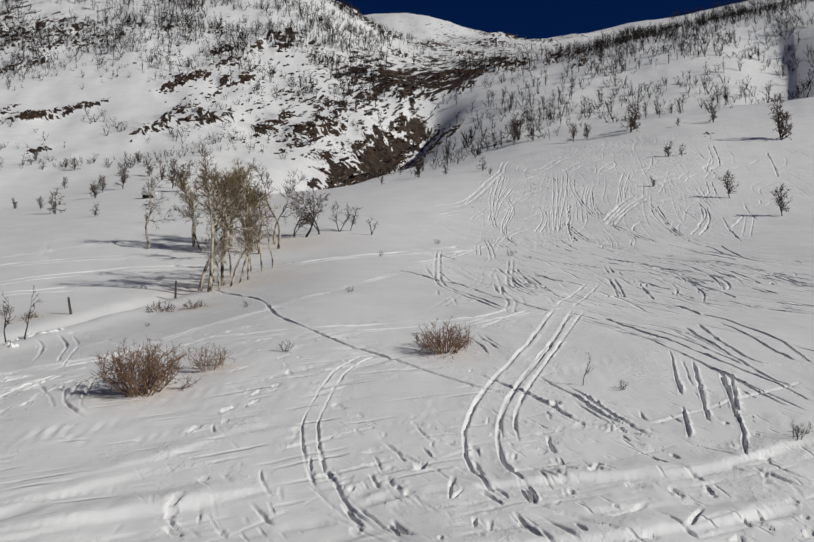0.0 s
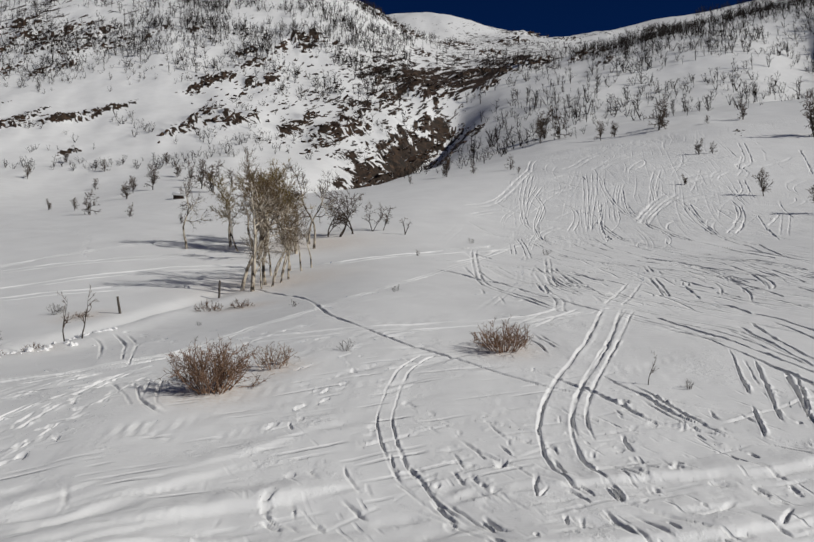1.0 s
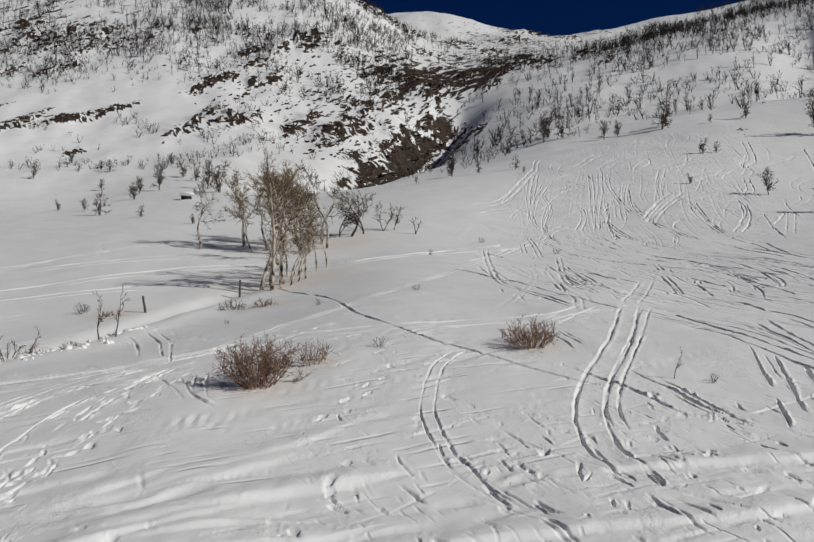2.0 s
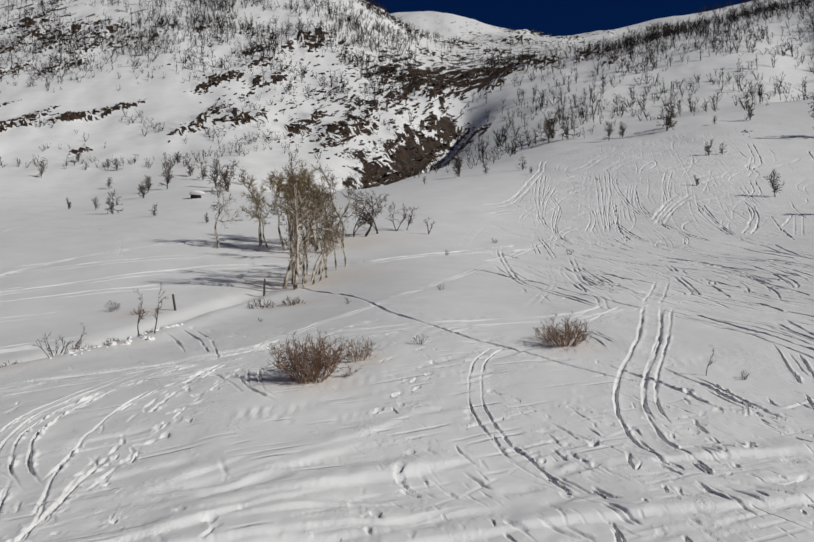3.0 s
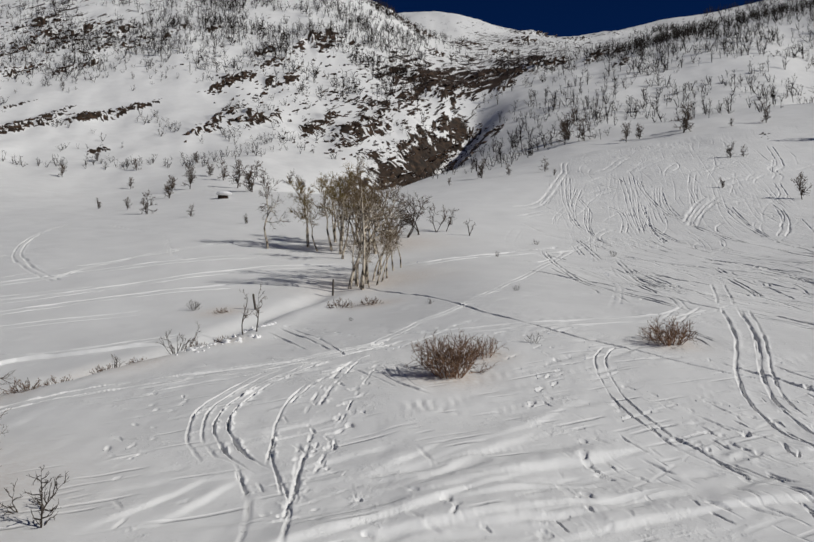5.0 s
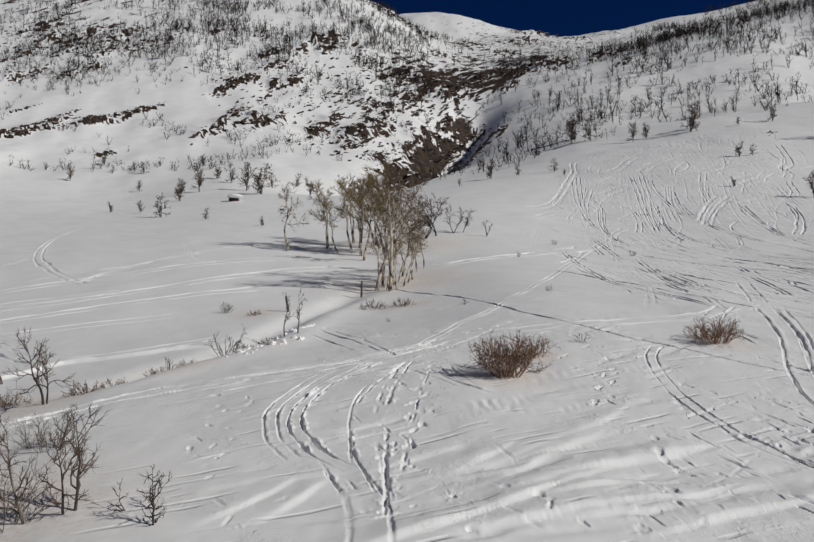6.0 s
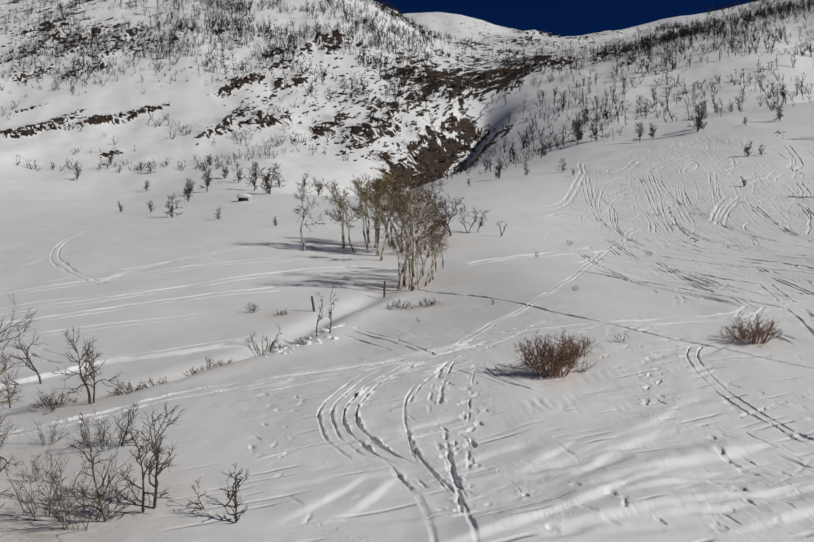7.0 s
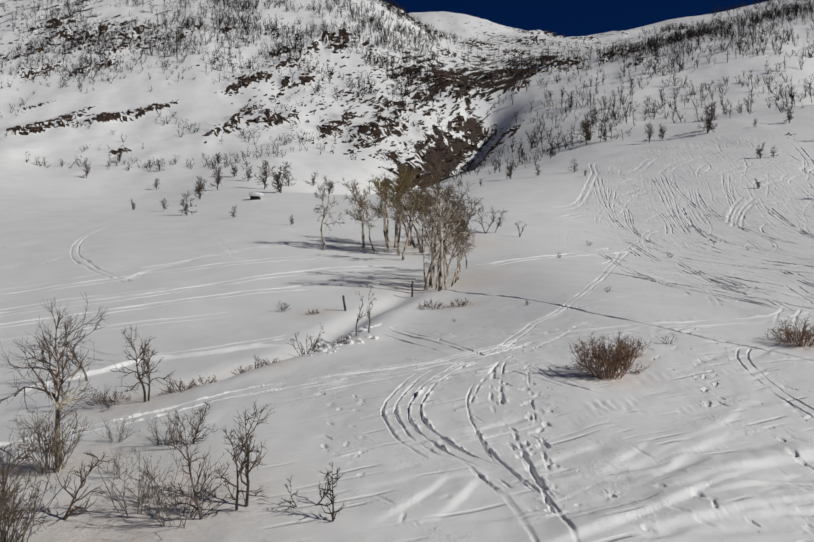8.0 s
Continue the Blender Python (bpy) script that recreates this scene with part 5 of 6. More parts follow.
def bare_tree(name, seed, height, bark, twig_mat, stems=1, lean=6, limbs=8, first=0.35, spread=45, fine=(4, 5), thick=0.013, twig=0.006, wobble=0.10, reach=0.36, spikes=False):
    """A leafless tree on an Empty: trunks, limbs with their forks, and a crown of twigs."""
    r = random.Random(seed)
    root = new(name)
    crown = Shape()
    for s in range(stems):
        tall = height * (1 if s == 0 else r.uniform(0.65, 0.95))
        way = leaning(r, (0, 0, 1), r.uniform(0.3, 1) * lean * (1 if s == 0 else 2.2))
        base = (r.uniform(-0.1, 0.1) * (stems > 1), r.uniform(-0.1, 0.1) * (stems > 1), -0.25)
        line = branch(r, base, way, tall + 0.25, 9, wobble, 0.05)
        r0 = tall * thick + 0.008
        trunk = Shape()
        trunk.tube(line, [r0 * (1.25 - 0.2 * min(k, 1)) * (1 - k / 9.6) for k in range(10)], 7)
        part("trunk", trunk, bark, root)
        for q in range(limbs):
            f = first + (0.96 - first) * (q + r.uniform(0, 0.8)) / limbs
            k = min(int(f * 9), 8)
            at = line[k] + (line[k + 1] - line[k]) * (f * 9 - k)
            along = line[k + 1] - line[k]
            size = tall * reach * r.uniform(0.7, 1.15) * (1.15 - 0.55 * f)
            out = branch(r, at, leaning(r, along, r.uniform(0.7, 1.2) * spread), size, 5, 0.28, 0.10)
            limb = Shape()
            lr = r0 * (1 - f) * 0.62 + twig * 1.4
            limb.tube(out, taper(lr, twig * 1.1, 6), 5)
            for _ in range(fine[0]):
                i = r.randint(1, 4)
                sub = branch(r, out[i], leaning(r, out[i + 1] - out[i], r.uniform(25, 60)), size * r.uniform(0.35, 0.65), 3, 0.3, 0.08)
                limb.tube(sub, taper(lr * 0.45 + twig * 0.4, twig * 0.8, 4), 4)
                for _ in range(fine[1]):
                    j = r.randint(0, 2)
                    tip = branch(r, sub[j + 1], leaning(r, sub[j + 1] - sub[j], r.uniform(15, 55)), size * r.uniform(0.16, 0.36), 2, 0.2, 0.06)
                    if spikes:
                        crown.spike(tip[0], tip[-1], twig * 1.2)
                    else:
                        crown.tube(tip, taper(twig, twig * 0.5, 3), 3)
            for _ in range(fine[1]):
                crown.tube(branch(r, out[-1], leaning(r, out[-1] - out[-2], r.uniform(5, 40)), size * r.uniform(0.2, 0.4), 2, 0.2, 0.06), taper(twig, twig * 0.5, 3), 3)
            part("limb", limb, bark if lr > 0.03 else twig_mat, root)
    part("crown", crown, twig_mat, root, "fine leafless twigs")["kind"] = "stuff"
    return root


def shrub(name, seed, height, width, stems, mat, twig_mat, forks=3, thick=0.012, twig=0.005, upright=0.5, shoots=4):
    """A leafless bush: a sheaf of forked stems from one stool, and their twigs."""
    r = random.Random(seed)
    root, fine = new(name), Shape()
    for _ in range(stems):
        wood = Shape()
        q, f = r.uniform(0, 6.283), math.sqrt(r.random())
        base = (0.2 * width * f * math.cos(q), 0.2 * width * f * math.sin(q), -0.12)
        way = np.array([f * width * 0.55 * math.cos(q), f * width * 0.55 * math.sin(q), height * (upright + 0.5)])
        tall = height * r.uniform(0.55, 0.95) + 0.12
        line = branch(r, base, way, tall, 5, 0.2, 0.08)
        wood.tube(line, taper(thick * r.uniform(0.7, 1.3), twig, 6), 4)
        for _ in range(forks):
            i = r.randint(2, 4)
            sub = branch(r, line[i], leaning(r, line[i + 1] - line[i], r.uniform(20, 65)), tall * r.uniform(0.18, 0.36), 3, 0.22, 0.05)
            wood.tube(sub, taper(thick * 0.55, twig * 0.8, 4), 3)
            for _ in range(shoots):
                j = r.randint(0, 2)
                fine.tube(branch(r, sub[j + 1], leaning(r, sub[j + 1] - sub[j], r.uniform(15, 75)), tall * r.uniform(0.05, 0.14), 2, 0.25, 0.03), taper(twig, twig * 0.5, 3), 3)
        part("stem", wood, mat, root)
    part("twig_spray", fine, twig_mat, root)["kind"] = "stuff"
    return root


def stand(ob, x, y, turn=0.0, size=1.0, sink=0.0, tilt=0.0):
    ob.matrix_basis = pose(x, y, ground_at(x, y) - sink, 0, tilt, turn) @ Matrix.Scale(size, 4)
    return ob


def repeat(ob, x, y, turn, size=1.0, tilt=0.0, sink=0.0, label=""):
    """Another tree or bush of the same growth."""
    ob.scale = (1, 1, 1)
    c = copy_thing(ob, pose(x, y, ground_at(x, y) - sink, 0, tilt, turn) @ Matrix.Scale(size, 4))
    if label:
        c["label"] = label
    return c


# ---- the birch clump ----
CLUMP = "birches of the clump"
tall_birches = [bare_tree("birch_tree", 40 + k, 7.0, BIRCH, TAN, lean=5, limbs=11, first=0.48, spread=52, fine=(5, 8), thick=0.0155, twig=0.0085, wobble=0.11, reach=0.30, spikes=True) for k in range(4)]
for k, (x, y, h) in enumerate([(-5.7, 45.8, 6.2), (-5.3, 47.1, 7.0), (-4.8, 44.4, 7.2), (-4.6, 47.3, 7.2), (-4.3, 48.2, 7.0), (-4.1, 50.2, 6.7), (-3.4, 48.6, 6.9), (-3.0, 51.7, 6.1), (-5.0, 45.4, 6.0), (-4.0, 46.2, 6.4), (-5.6, 49.0, 6.6), (-4.9, 51.0, 6.8), (-5.2, 46.5, 5.2), (-3.7, 47.4, 5.8), (-4.4, 45.2, 5.0), (-2.5, 52.8, 5.6), (-3.9, 52.5, 6.4)]):
    if k < 4:
        t = stand(tall_birches[k], x, y, 80 * k, 0.57 * h / 7.0)
        tagged(t, "slender leafless birch with pale trunk and tan twigs, in a clump", "tree", CLUMP)
    else:
        repeat(tall_birches[k % 4], x, y, 97 * k, (0.57 if y < 49.5 else 0.64) * h / 7.0, tilt=(k % 3 - 1) * 2)
crooked = [bare_tree("birch_tree", 60 + k, 6.0, BIRCH, TWIG if k == 0 else OLIVE, stems=1 + k % 2, lean=11, limbs=9, first=0.44, spread=50, fine=(6, 11), thick=0.016, twig=0.0085, wobble=0.15, reach=0.3, spikes=True) for k in range(4)]
for k, (x, y, h) in enumerate([(-14.0, 63.1, 5.0), (-10.7, 64.3, 5.6), (-8.5, 63.0, 6.8), (-6.6, 66.0, 7.4), (-4.3, 65.6, 6.2), (-8.7, 67.7, 6.7), (-9.6, 62.4, 4.6), (-5.6, 62, 6.6), (-7.2, 58.5, 6.0), (-7.6, 61, 7.0), (-6.0, 64.5, 7.2), (-4.7, 60.5, 6.4), (-3.6, 63.0, 6.6), (-7.9, 65.2, 7.3)]):
    if k < 4:
        tagged(stand(crooked[k], x, y, 50 * k, h / 6.0), "crooked leafless birch with pale bark standing in snow", "tree", "crooked birches")
    else:
        repeat(crooked[k % 4], x, y, 71 * k, (0.97 if x > -9 else 1.0) * h / 6.0)
dark = [bare_tree("young_tree", 80 + k, 4.2, DARKBARK, TWIG, stems=2, lean=16, limbs=7, first=0.3, spread=45, fine=(4, 8), thick=0.015, twig=0.010, wobble=0.16, reach=0.4, spikes=True) for k in range(2)]
for k, (x, y, h) in enumerate([(-3.1, 69.4, 4.0), (-2.1, 69.1, 4.7), (-0.9, 70.4, 4.5), (0.8, 71.7, 2.8), (1.8, 72.2, 2.4)]):
    if k < 2:
        tagged(stand(dark[k], x, y, 120 * k, h / 4.2), "dark leafless young tree with several leaning stems", "tree", "dark young trees")
    else:
        repeat(dark[k % 2], x, y, 60 * k + 20, h / 4.2)
fork = bare_tree("forked_sapling", 91, 1.5, DARKBARK, TWIG, stems=2, lean=24, limbs=3, first=0.5, spread=35, fine=(2, 2), thick=0.035, twig=0.012, wobble=0.12)
tagged(stand(fork, 3.8, 69.7, 10), "low leafless sapling forked in two above the snow", "sapling")

# ---- trees and bushes close by ----
big_birch = bare_tree("birch_tree", 101, 3.1, BIRCH, TWIG, lean=2, limbs=18, first=0.40, spread=62, fine=(5, 6), thick=0.022, twig=0.0045, wobble=0.08, reach=0.44)
tagged(stand(big_birch, -14.3, 15.4, 30), "leafless birch with greyish trunk and spreading crooked crown", "tree")
foot_bush = shrub("birch_scrub", 102, 1.6, 1.0, 40, GREYBARK, TAN, 4, 0.009, 0.005, 0.5)
tagged(stand(foot_bush, -14.4, 15.2), "tangle of bare brown shoots round a birch trunk", "bush")
twin = bare_tree("birch_tree", 104, 2.15, DARKBARK, TWIG, stems=2, lean=15, limbs=9, first=0.35, spread=48, fine=(4, 4), thick=0.017, twig=0.006, wobble=0.13, reach=0.42)
tagged(stand(twin, -14.6, 21.6, 200), "leafless tree with two dark crooked stems in snow", "tree")
third = bare_tree("birch_tree", 106, 1.9, GREYBARK, TWIG, lean=14, limbs=8, first=0.3, spread=50, fine=(3, 4), thick=0.02, twig=0.007, wobble=0.16, reach=0.45)
tagged(stand(third, -18.5, 26.3, 60), "small leafless tree with crooked grey branches", "tree")
tagged(repeat(third, -17.6, 22.6, 150, 0.62), "very small leafless tree beside the creek bank")
thicket_tree = bare_tree("young_tree", 108, 1.62, DARKBARK, TWIG, stems=2, lean=12, limbs=9, first=0.25, spread=46, fine=(4, 4), thick=0.016, twig=0.005, wobble=0.14, reach=0.42)
tagged(stand(thicket_tree, -9.6, 12.2, 15), "leafless young tree with dark crooked stems above the snow", "tree")
tagged(repeat(foot_bush, -13.5, 11.5, 120, 0.9), "dense tangle of bare brown shoots in snow")
second_tree = bare_tree("young_tree", 109, 1.7, GREYBARK, TWIG, lean=7, limbs=10, first=0.2, spread=50, fine=(3, 4), thick=0.012, twig=0.005, wobble=0.09, reach=0.3)
tagged(stand(second_tree, -10.2, 11.9, 70), "thin leafless young tree with grey stem", "tree")
thicket = shrub("birch_scrub", 110, 1.25, 1.7, 20, GREYBARK, TWIG, 3, 0.009, 0.004, 0.35)
tagged(stand(thicket, -10.6, 11.9), "thicket of thin bare brown shoots in snow", "bush", "birch scrub")
for x, y, turn, size in ((-11.6, 12.6, 80, 0.9), (-13.4, 11.3, 150, 1.15), (-11.9, 16.2, 30, 0.75), (-12.4, 16.6, 210, 0.6), (-13.8, 17.3, 300, 0.55), (-15.6, 14.9, 20, 0.9), (-16.4, 22.4, 40, 0.5), (-12.6, 14.4, 260, 0.5)):
    repeat(thicket, x, y, turn, size)
small_tree = bare_tree("young_tree", 112, 1.1, DARKBARK, TWIG, lean=6, limbs=9, first=0.15, spread=40, fine=(3, 3), thick=0.014, twig=0.005, wobble=0.1, reach=0.4)
tagged(stand(small_tree, -11.7, 16.3, 0), "very small leafless tree with dark stem", "tree", "small trees of the thicket")
repeat(small_tree, -13.9, 11.9, 120, 1.5)
repeat(small_tree, -12.9, 12.4, 40, 1.2)
larch = bare_tree("sapling", 114, 0.95, DARKBARK, DARKBARK, lean=3, limbs=20, first=0.12, spread=72, fine=(1, 2), thick=0.013, twig=0.0045, wobble=0.03, reach=0.3)
tagged(stand(larch, -7.9, 11.5, 40), "dark bare conifer sapling with level twigs in snow", "sapling")
low_branch = bare_tree("fallen_shrub", 115, 0.75, DARKBARK, DARKBARK, stems=2, lean=38, limbs=6, first=0.3, spread=50, fine=(2, 2), thick=0.016, twig=0.0045, wobble=0.2, reach=0.45)
tagged(stand(low_branch, -8.5, 12.0, 185), "low dark crooked shrub bent over the snow", "bush")

bush = shrub("willow_bush", 120, 1.35, 1.55, 64, RUSSET, DARKRED, 6, 0.012, 0.0055, 0.16, 7)
tagged(stand(bush, -0.85, 20.7), "broad leafless russet bush standing in snow", "bush", "willow bushes")
second = shrub("willow_bush", 121, 0.8, 1.0, 22, RUSSET, TAN, 4, 0.010, 0.005, 0.3, 4)
tagged(stand(second, 0.3, 22.6), "small leafless tan bush beside a broad one", "bush", "willow bushes")
third_bush = shrub("willow_bush", 122, 1.05, 1.7, 56, RUSSET, DARKRED, 4, 0.013, 0.0055, 0.10, 5)
tagged(stand(third_bush, 6.75, 24.6), "low fan-shaped leafless tan bush in snow", "bush", "willow bushes")
low_shrub = shrub("low_shrub", 123, 0.5, 1.5, 30, TWIG, RUSSET, 3, 0.008, 0.007, 0.14, 3)
tagged(stand(low_shrub, -3.9, 38.0, 0, 1.75), "flat leafless brown shrub half buried in snow", "bush", "low shrubs")
for x, y, turn, size in ((-5.5, 38.1, 40, 1.2), (-11.7, 26.2, 90, 0.8), (-12.3, 24.6, 200, 0.7), (-13.4, 24.0, 10, 0.9), (-11.8, 38.4, 120, 0.7), (-10.0, 27.6, 60, 0.8), (-9.3, 28.9, 250, 0.6), (-13.9, 22.8, 310, 1.0), (-15.9, 22.0, 220, 1.0)):
    repeat(low_shrub, x, y, turn, size)
thin_shrub = shrub("thin_shrub", 124, 0.6, 0.55, 11, DARKBARK, TWIG, 2, 0.009, 0.005, 0.5, 3)
tagged(stand(thin_shrub, -13.5, 39.4), "small dark leafless shrub in open snow", "bush", "thin shrubs")
for x, y, turn, size in ((-10.5, 26.9, 0, 1.6), (-11.9, 24.6, 100, 0.9), (-13.6, 39.9, 50, 0.9), (2.1, 24.1, 140, 0.7), (10.9, 21.2, 80, 0.5), (13.5, 18.0, 60, 0.7), (13.9, 18.4, 160, 0.5), (-1.0, 34.8, 70, 0.6), (3.4, 36.6, 200, 0.6), (9.5, 65.8, 20, 0.9), (4.7, 55.5, 90, 0.8), (14.8, 60.2, 10, 0.9), (-4.6, 33.0, 40, 0.35)):
    repeat(thin_shrub, x, y, turn, size)
bank_sapling = bare_tree("sapling", 126, 1.85, DARKBARK, TWIG, lean=11, limbs=7, first=0.35, spread=45, fine=(2, 3), thick=0.013, twig=0.006, wobble=0.12, reach=0.3)
tagged(stand(bank_sapling, -8.4, 30.7, 170, 1.22), "thin leaning leafless sapling on the creek bank", "sapling", "saplings on the bank")
repeat(bank_sapling, -8.9, 30.4, 60, 0.95, tilt=-16)
repeat(bank_sapling, -10.5, 28.1, 110, 0.65, tilt=-10)
repeat(bank_sapling, 10.0, 21.5, 30, 0.42, label="tiny leafless sapling alone in the snow")


def post(x, y, tall, tilt):
    root, s = new("fence_post"), Shape()
    s.tube([(0, 0, -0.3), (0.005, 0, 0.3 * tall), (0.0, 0.01, 0.7 * tall), (0.012, 0, tall - 0.03), (0.012, 0, tall)], [0.066, 0.062, 0.058, 0.056, 0.040], 8)
    part("shaft", s, POST, root)
    cap = Shape()
    cap.tube([(0.012, 0, tall - 0.004), (0.012, 0, tall + 0.02), (0.012, 0, tall + 0.035)], [0.045, 0.036, 0.012], 8)
    part("snow_cap", cap, SNOW, root)
    return stand(root, x, y, 20, 1, 0, tilt)


tagged(post(-6.5, 43.8, 1.0, 2), "weathered dark wooden fence post in snow", "post", "fence posts")
tagged(post(-10.1, 38.9, 0.85, -9), "leaning dark wooden post stuck in the snow", "post", "fence posts")

def crumbled_snow():
    """Broken blocks of snow on the lip of the creek bank."""
    r, s, spots = random.Random(17), Shape(), []
    for ax, ay, bx, by, count in ((-10.6, 29.2, -8.3, 32.6, 60), (-10.2, 26.0, -8.6, 28.6, 30), (-8.6, 29.0, -7.6, 29.6, 6)):
        for _ in range(count):
            f = r.random()
            spots.append((ax + (bx - ax) * f + r.gauss(0, 0.22), ay + (by - ay) * f + r.gauss(0, 0.3)))
    for (x, y), z in zip(spots, ground_under(spots)):
        size = 0.05 + 0.13 * r.random() ** 2
        lump = bmesh.new()
        bmesh.ops.create_icosphere(lump, subdivisions=1, radius=size)
        lump.verts.index_update()
        tall, wide = r.uniform(0.5, 0.95), r.uniform(0.7, 1.5)
        v = np.array([q.co[:] for q in lump.verts]) * np.array([wide, 1, tall])
        v *= np.array([[r.uniform(0.75, 1.2)] for _ in v])
        s.add(v + np.array([x, y, z + 0.12 * size]), [tuple(q.index for q in f.verts) for f in lump.faces])
        lump.free()
    return tagged(new("snow_blocks", s.mesh("snow_blocks", SNOW)), "crumbled snow blocks along the lip of the creek bank", "snow", kind="stuff")


crumbled_snow()

# ---- single trees on the open slopes ----
slope_trees = [bare_tree("slope_tree", 140 + k, 3.0, DARKBARK, TWIG, stems=2 + k % 2, lean=9, limbs=10, first=0.12, spread=50, fine=(4, 7), thick=0.014, twig=0.014, wobble=0.08, reach=0.40, spikes=True) for k in range(3)]
SLOPE = "small trees on the open slope"
left_trees = [(-81.7, 170.0, 3.2), (-81.4, 188.6, 4.0), (-67.2, 177.5, 2.9), (-61.5, 158.3, 2.4), (-43.3, 128.0, 3.2), (-35.9, 96.0, 3.0), (-42.1, 105.5, 1.7), (-49.8, 113.9, 1.5), (-27.9, 87.8, 1.5), (-44.6, 144.8, 4.6), (-46.7, 166.8, 3.1), (-42.2, 160.9, 4.1), (-35.6, 145.4, 5.4), (-30.3, 134.1, 5.3), (-33.1, 161.0, 3.7), (-54.8, 184.0, 3.0), (-19.6, 80.1, 1.0), (-28.9, 169.4, 3.3), (-47.0, 141.0, 3.0), (-21.7, 136.2, 3.1)]
right_trees = [(21.5, 125.6, 2.3), (21.8, 118.5, 1.1), (11.0, 128.1, 3.2), (15.4, 125.3, 2.2), (4.7, 117.0, 1.2), (51.0, 120.2, 2.3), (53.3, 120.4, 1.9), (46.9, 91.0, 3.0), (40.7, 99.6, 1.3), (58.3, 159.8, 6.6), (46.4, 161.7, 4.1), (50.2, 164.7, 3.4), (78.1, 163.3, 4.6), (68.2, 158.5, 1.8), (38.6, 184.1, 7.0), (40.5, 175.4, 6.0), (46.7, 79.0, 3.0), (77.1, 133.7, 7.2), (60.4, 163.8, 5.4), (36.0, 176.0, 5.0)]
for k, (x, y, h) in enumerate(left_trees + right_trees):
    if k < 3:
        tagged(stand(slope_trees[k], x, y, 40 * k, h / 3.0), "small dark leafless tree on open snow", "tree", SLOPE)
    else:
        repeat(slope_trees[k % 3], x, y, 83 * k, h / 3.0)


# ---- woods on the hillsides ----
def small_tree_form(r, tall, bushy):
    """Vertices and faces of one far tree, rooted at the origin: upright stems that fork into a crown of fine twigs."""
    s = Shape()
    stems = r.choice((2, 3)) if bushy else r.choice((1, 1, 2))
    for stem in range(stems):
        high = tall * (r.uniform(0.55, 0.8) if bushy else r.uniform(0.8, 1.0) * (1 if stem == 0 else 0.8))
        way = np.array(leaning(r, (0, 0, 1), r.uniform(8, 34) if bushy else r.uniform(0, 8)))
        line = branch(r, (0, 0, -0.3), way, high + 0.3, 3, 0.07, 0.05)
        s.tube(line, taper(0.018 * tall + 0.012, 0.018, 4), 3, False)
        for k in range(11 // stems):
            f = r.uniform(0.10 if bushy else 0.28, 0.97)
            i = min(int(3 * f), 2)
            at = line[i] + (line[i + 1] - line[i]) * (3 * f - i)
            size = tall * r.uniform(0.18, 0.40) * (1.2 - 0.6 * f)
            tip = at + np.array(leaning(r, (0, 0, 1), r.uniform(10, 80) if bushy else r.uniform(8, 58))) * size
            s.fork(at, tip, 0.05)
            for _ in range(2):
                q = at + (tip - at) * r.uniform(0.25, 0.95)
                s.fork(q, q + np.array(leaning(r, tip - at, r.uniform(15, 60))) * size * r.uniform(0.4, 0.85), 0.038)
    return np.vstack(s.verts), s.faces


forms_random = random.Random(77)
FORMS = [small_tree_form(forms_random, 3.4, b) for b in (False, False, False, False, True, True, True, True, True, True)]
BUSHY = FORMS[4:]


def woods(label, seed, count, place, mat=WOODS, forms=FORMS):
    """Many far trees as one mass; place(r) gives a spot and a height, or nothing."""
    r, verts, faces, n, made, tries = random.Random(seed), [], [], 0, 0, 0
    spots = []
    while len(spots) < count and tries < count * 40:
        tries += 1
        q = place(r)
        if q:
            spots.append(q)
    xs, ys = np.array([q[0] for q in spots]), np.array([q[1] for q in spots])
    for (x, y, h), z in zip(spots, land(xs, ys)):
        v, f = forms[r.randrange(len(forms))]
        a, k = r.uniform(0, 6.283), h / 3.4
        c, s = math.cos(a) * k, math.sin(a) * k
        verts.append(np.stack([v[:, 0] * c - v[:, 1] * s + x, v[:, 0] * s + v[:, 1] * c + y, v[:, 2] * k + z], 1))
        faces += [tuple(n + i for i in q) for q in f]
        n += len(v)
    m = bpy.data.meshes.new("woods")
    m.from_pydata(np.vstack(verts).tolist(), [], faces)
    m.materials.append(mat)
    return tagged(new("woods", m), label, "woods", kind="stuff")


def at_one(f, x, y):
    return float(f(np.array([x]), np.array([y]))[0])


def clustered(x, y, size, seed):
    return float(waves(np.array([x / size]), np.array([y / size]), seed, 2)[0])


def left_top(r):
    y = r.uniform(262, 420)
    x = r.uniform(-0.62 if r.random() < 0.6 else -0.28, 0.02) * (y + 8)
    dense = 0.12 + 0.88 * min(1, max(0, (y - 262) / 45))
    if r.random() < dense and clustered(x, y, 14, 51) > r.uniform(-0.55, 0.6):
        return x, y, r.choice((r.uniform(2.0, 3.8), r.uniform(3.2, 6.6)))


def left_face(r):
    y = r.uniform(178, 275)
    x = r.uniform(-0.6, 0.08) * (y + 8)
    if clustered(x, y, 12, 53) > r.uniform(-0.1, 1.0):
        return x, y, r.uniform(1.4, 4.0)


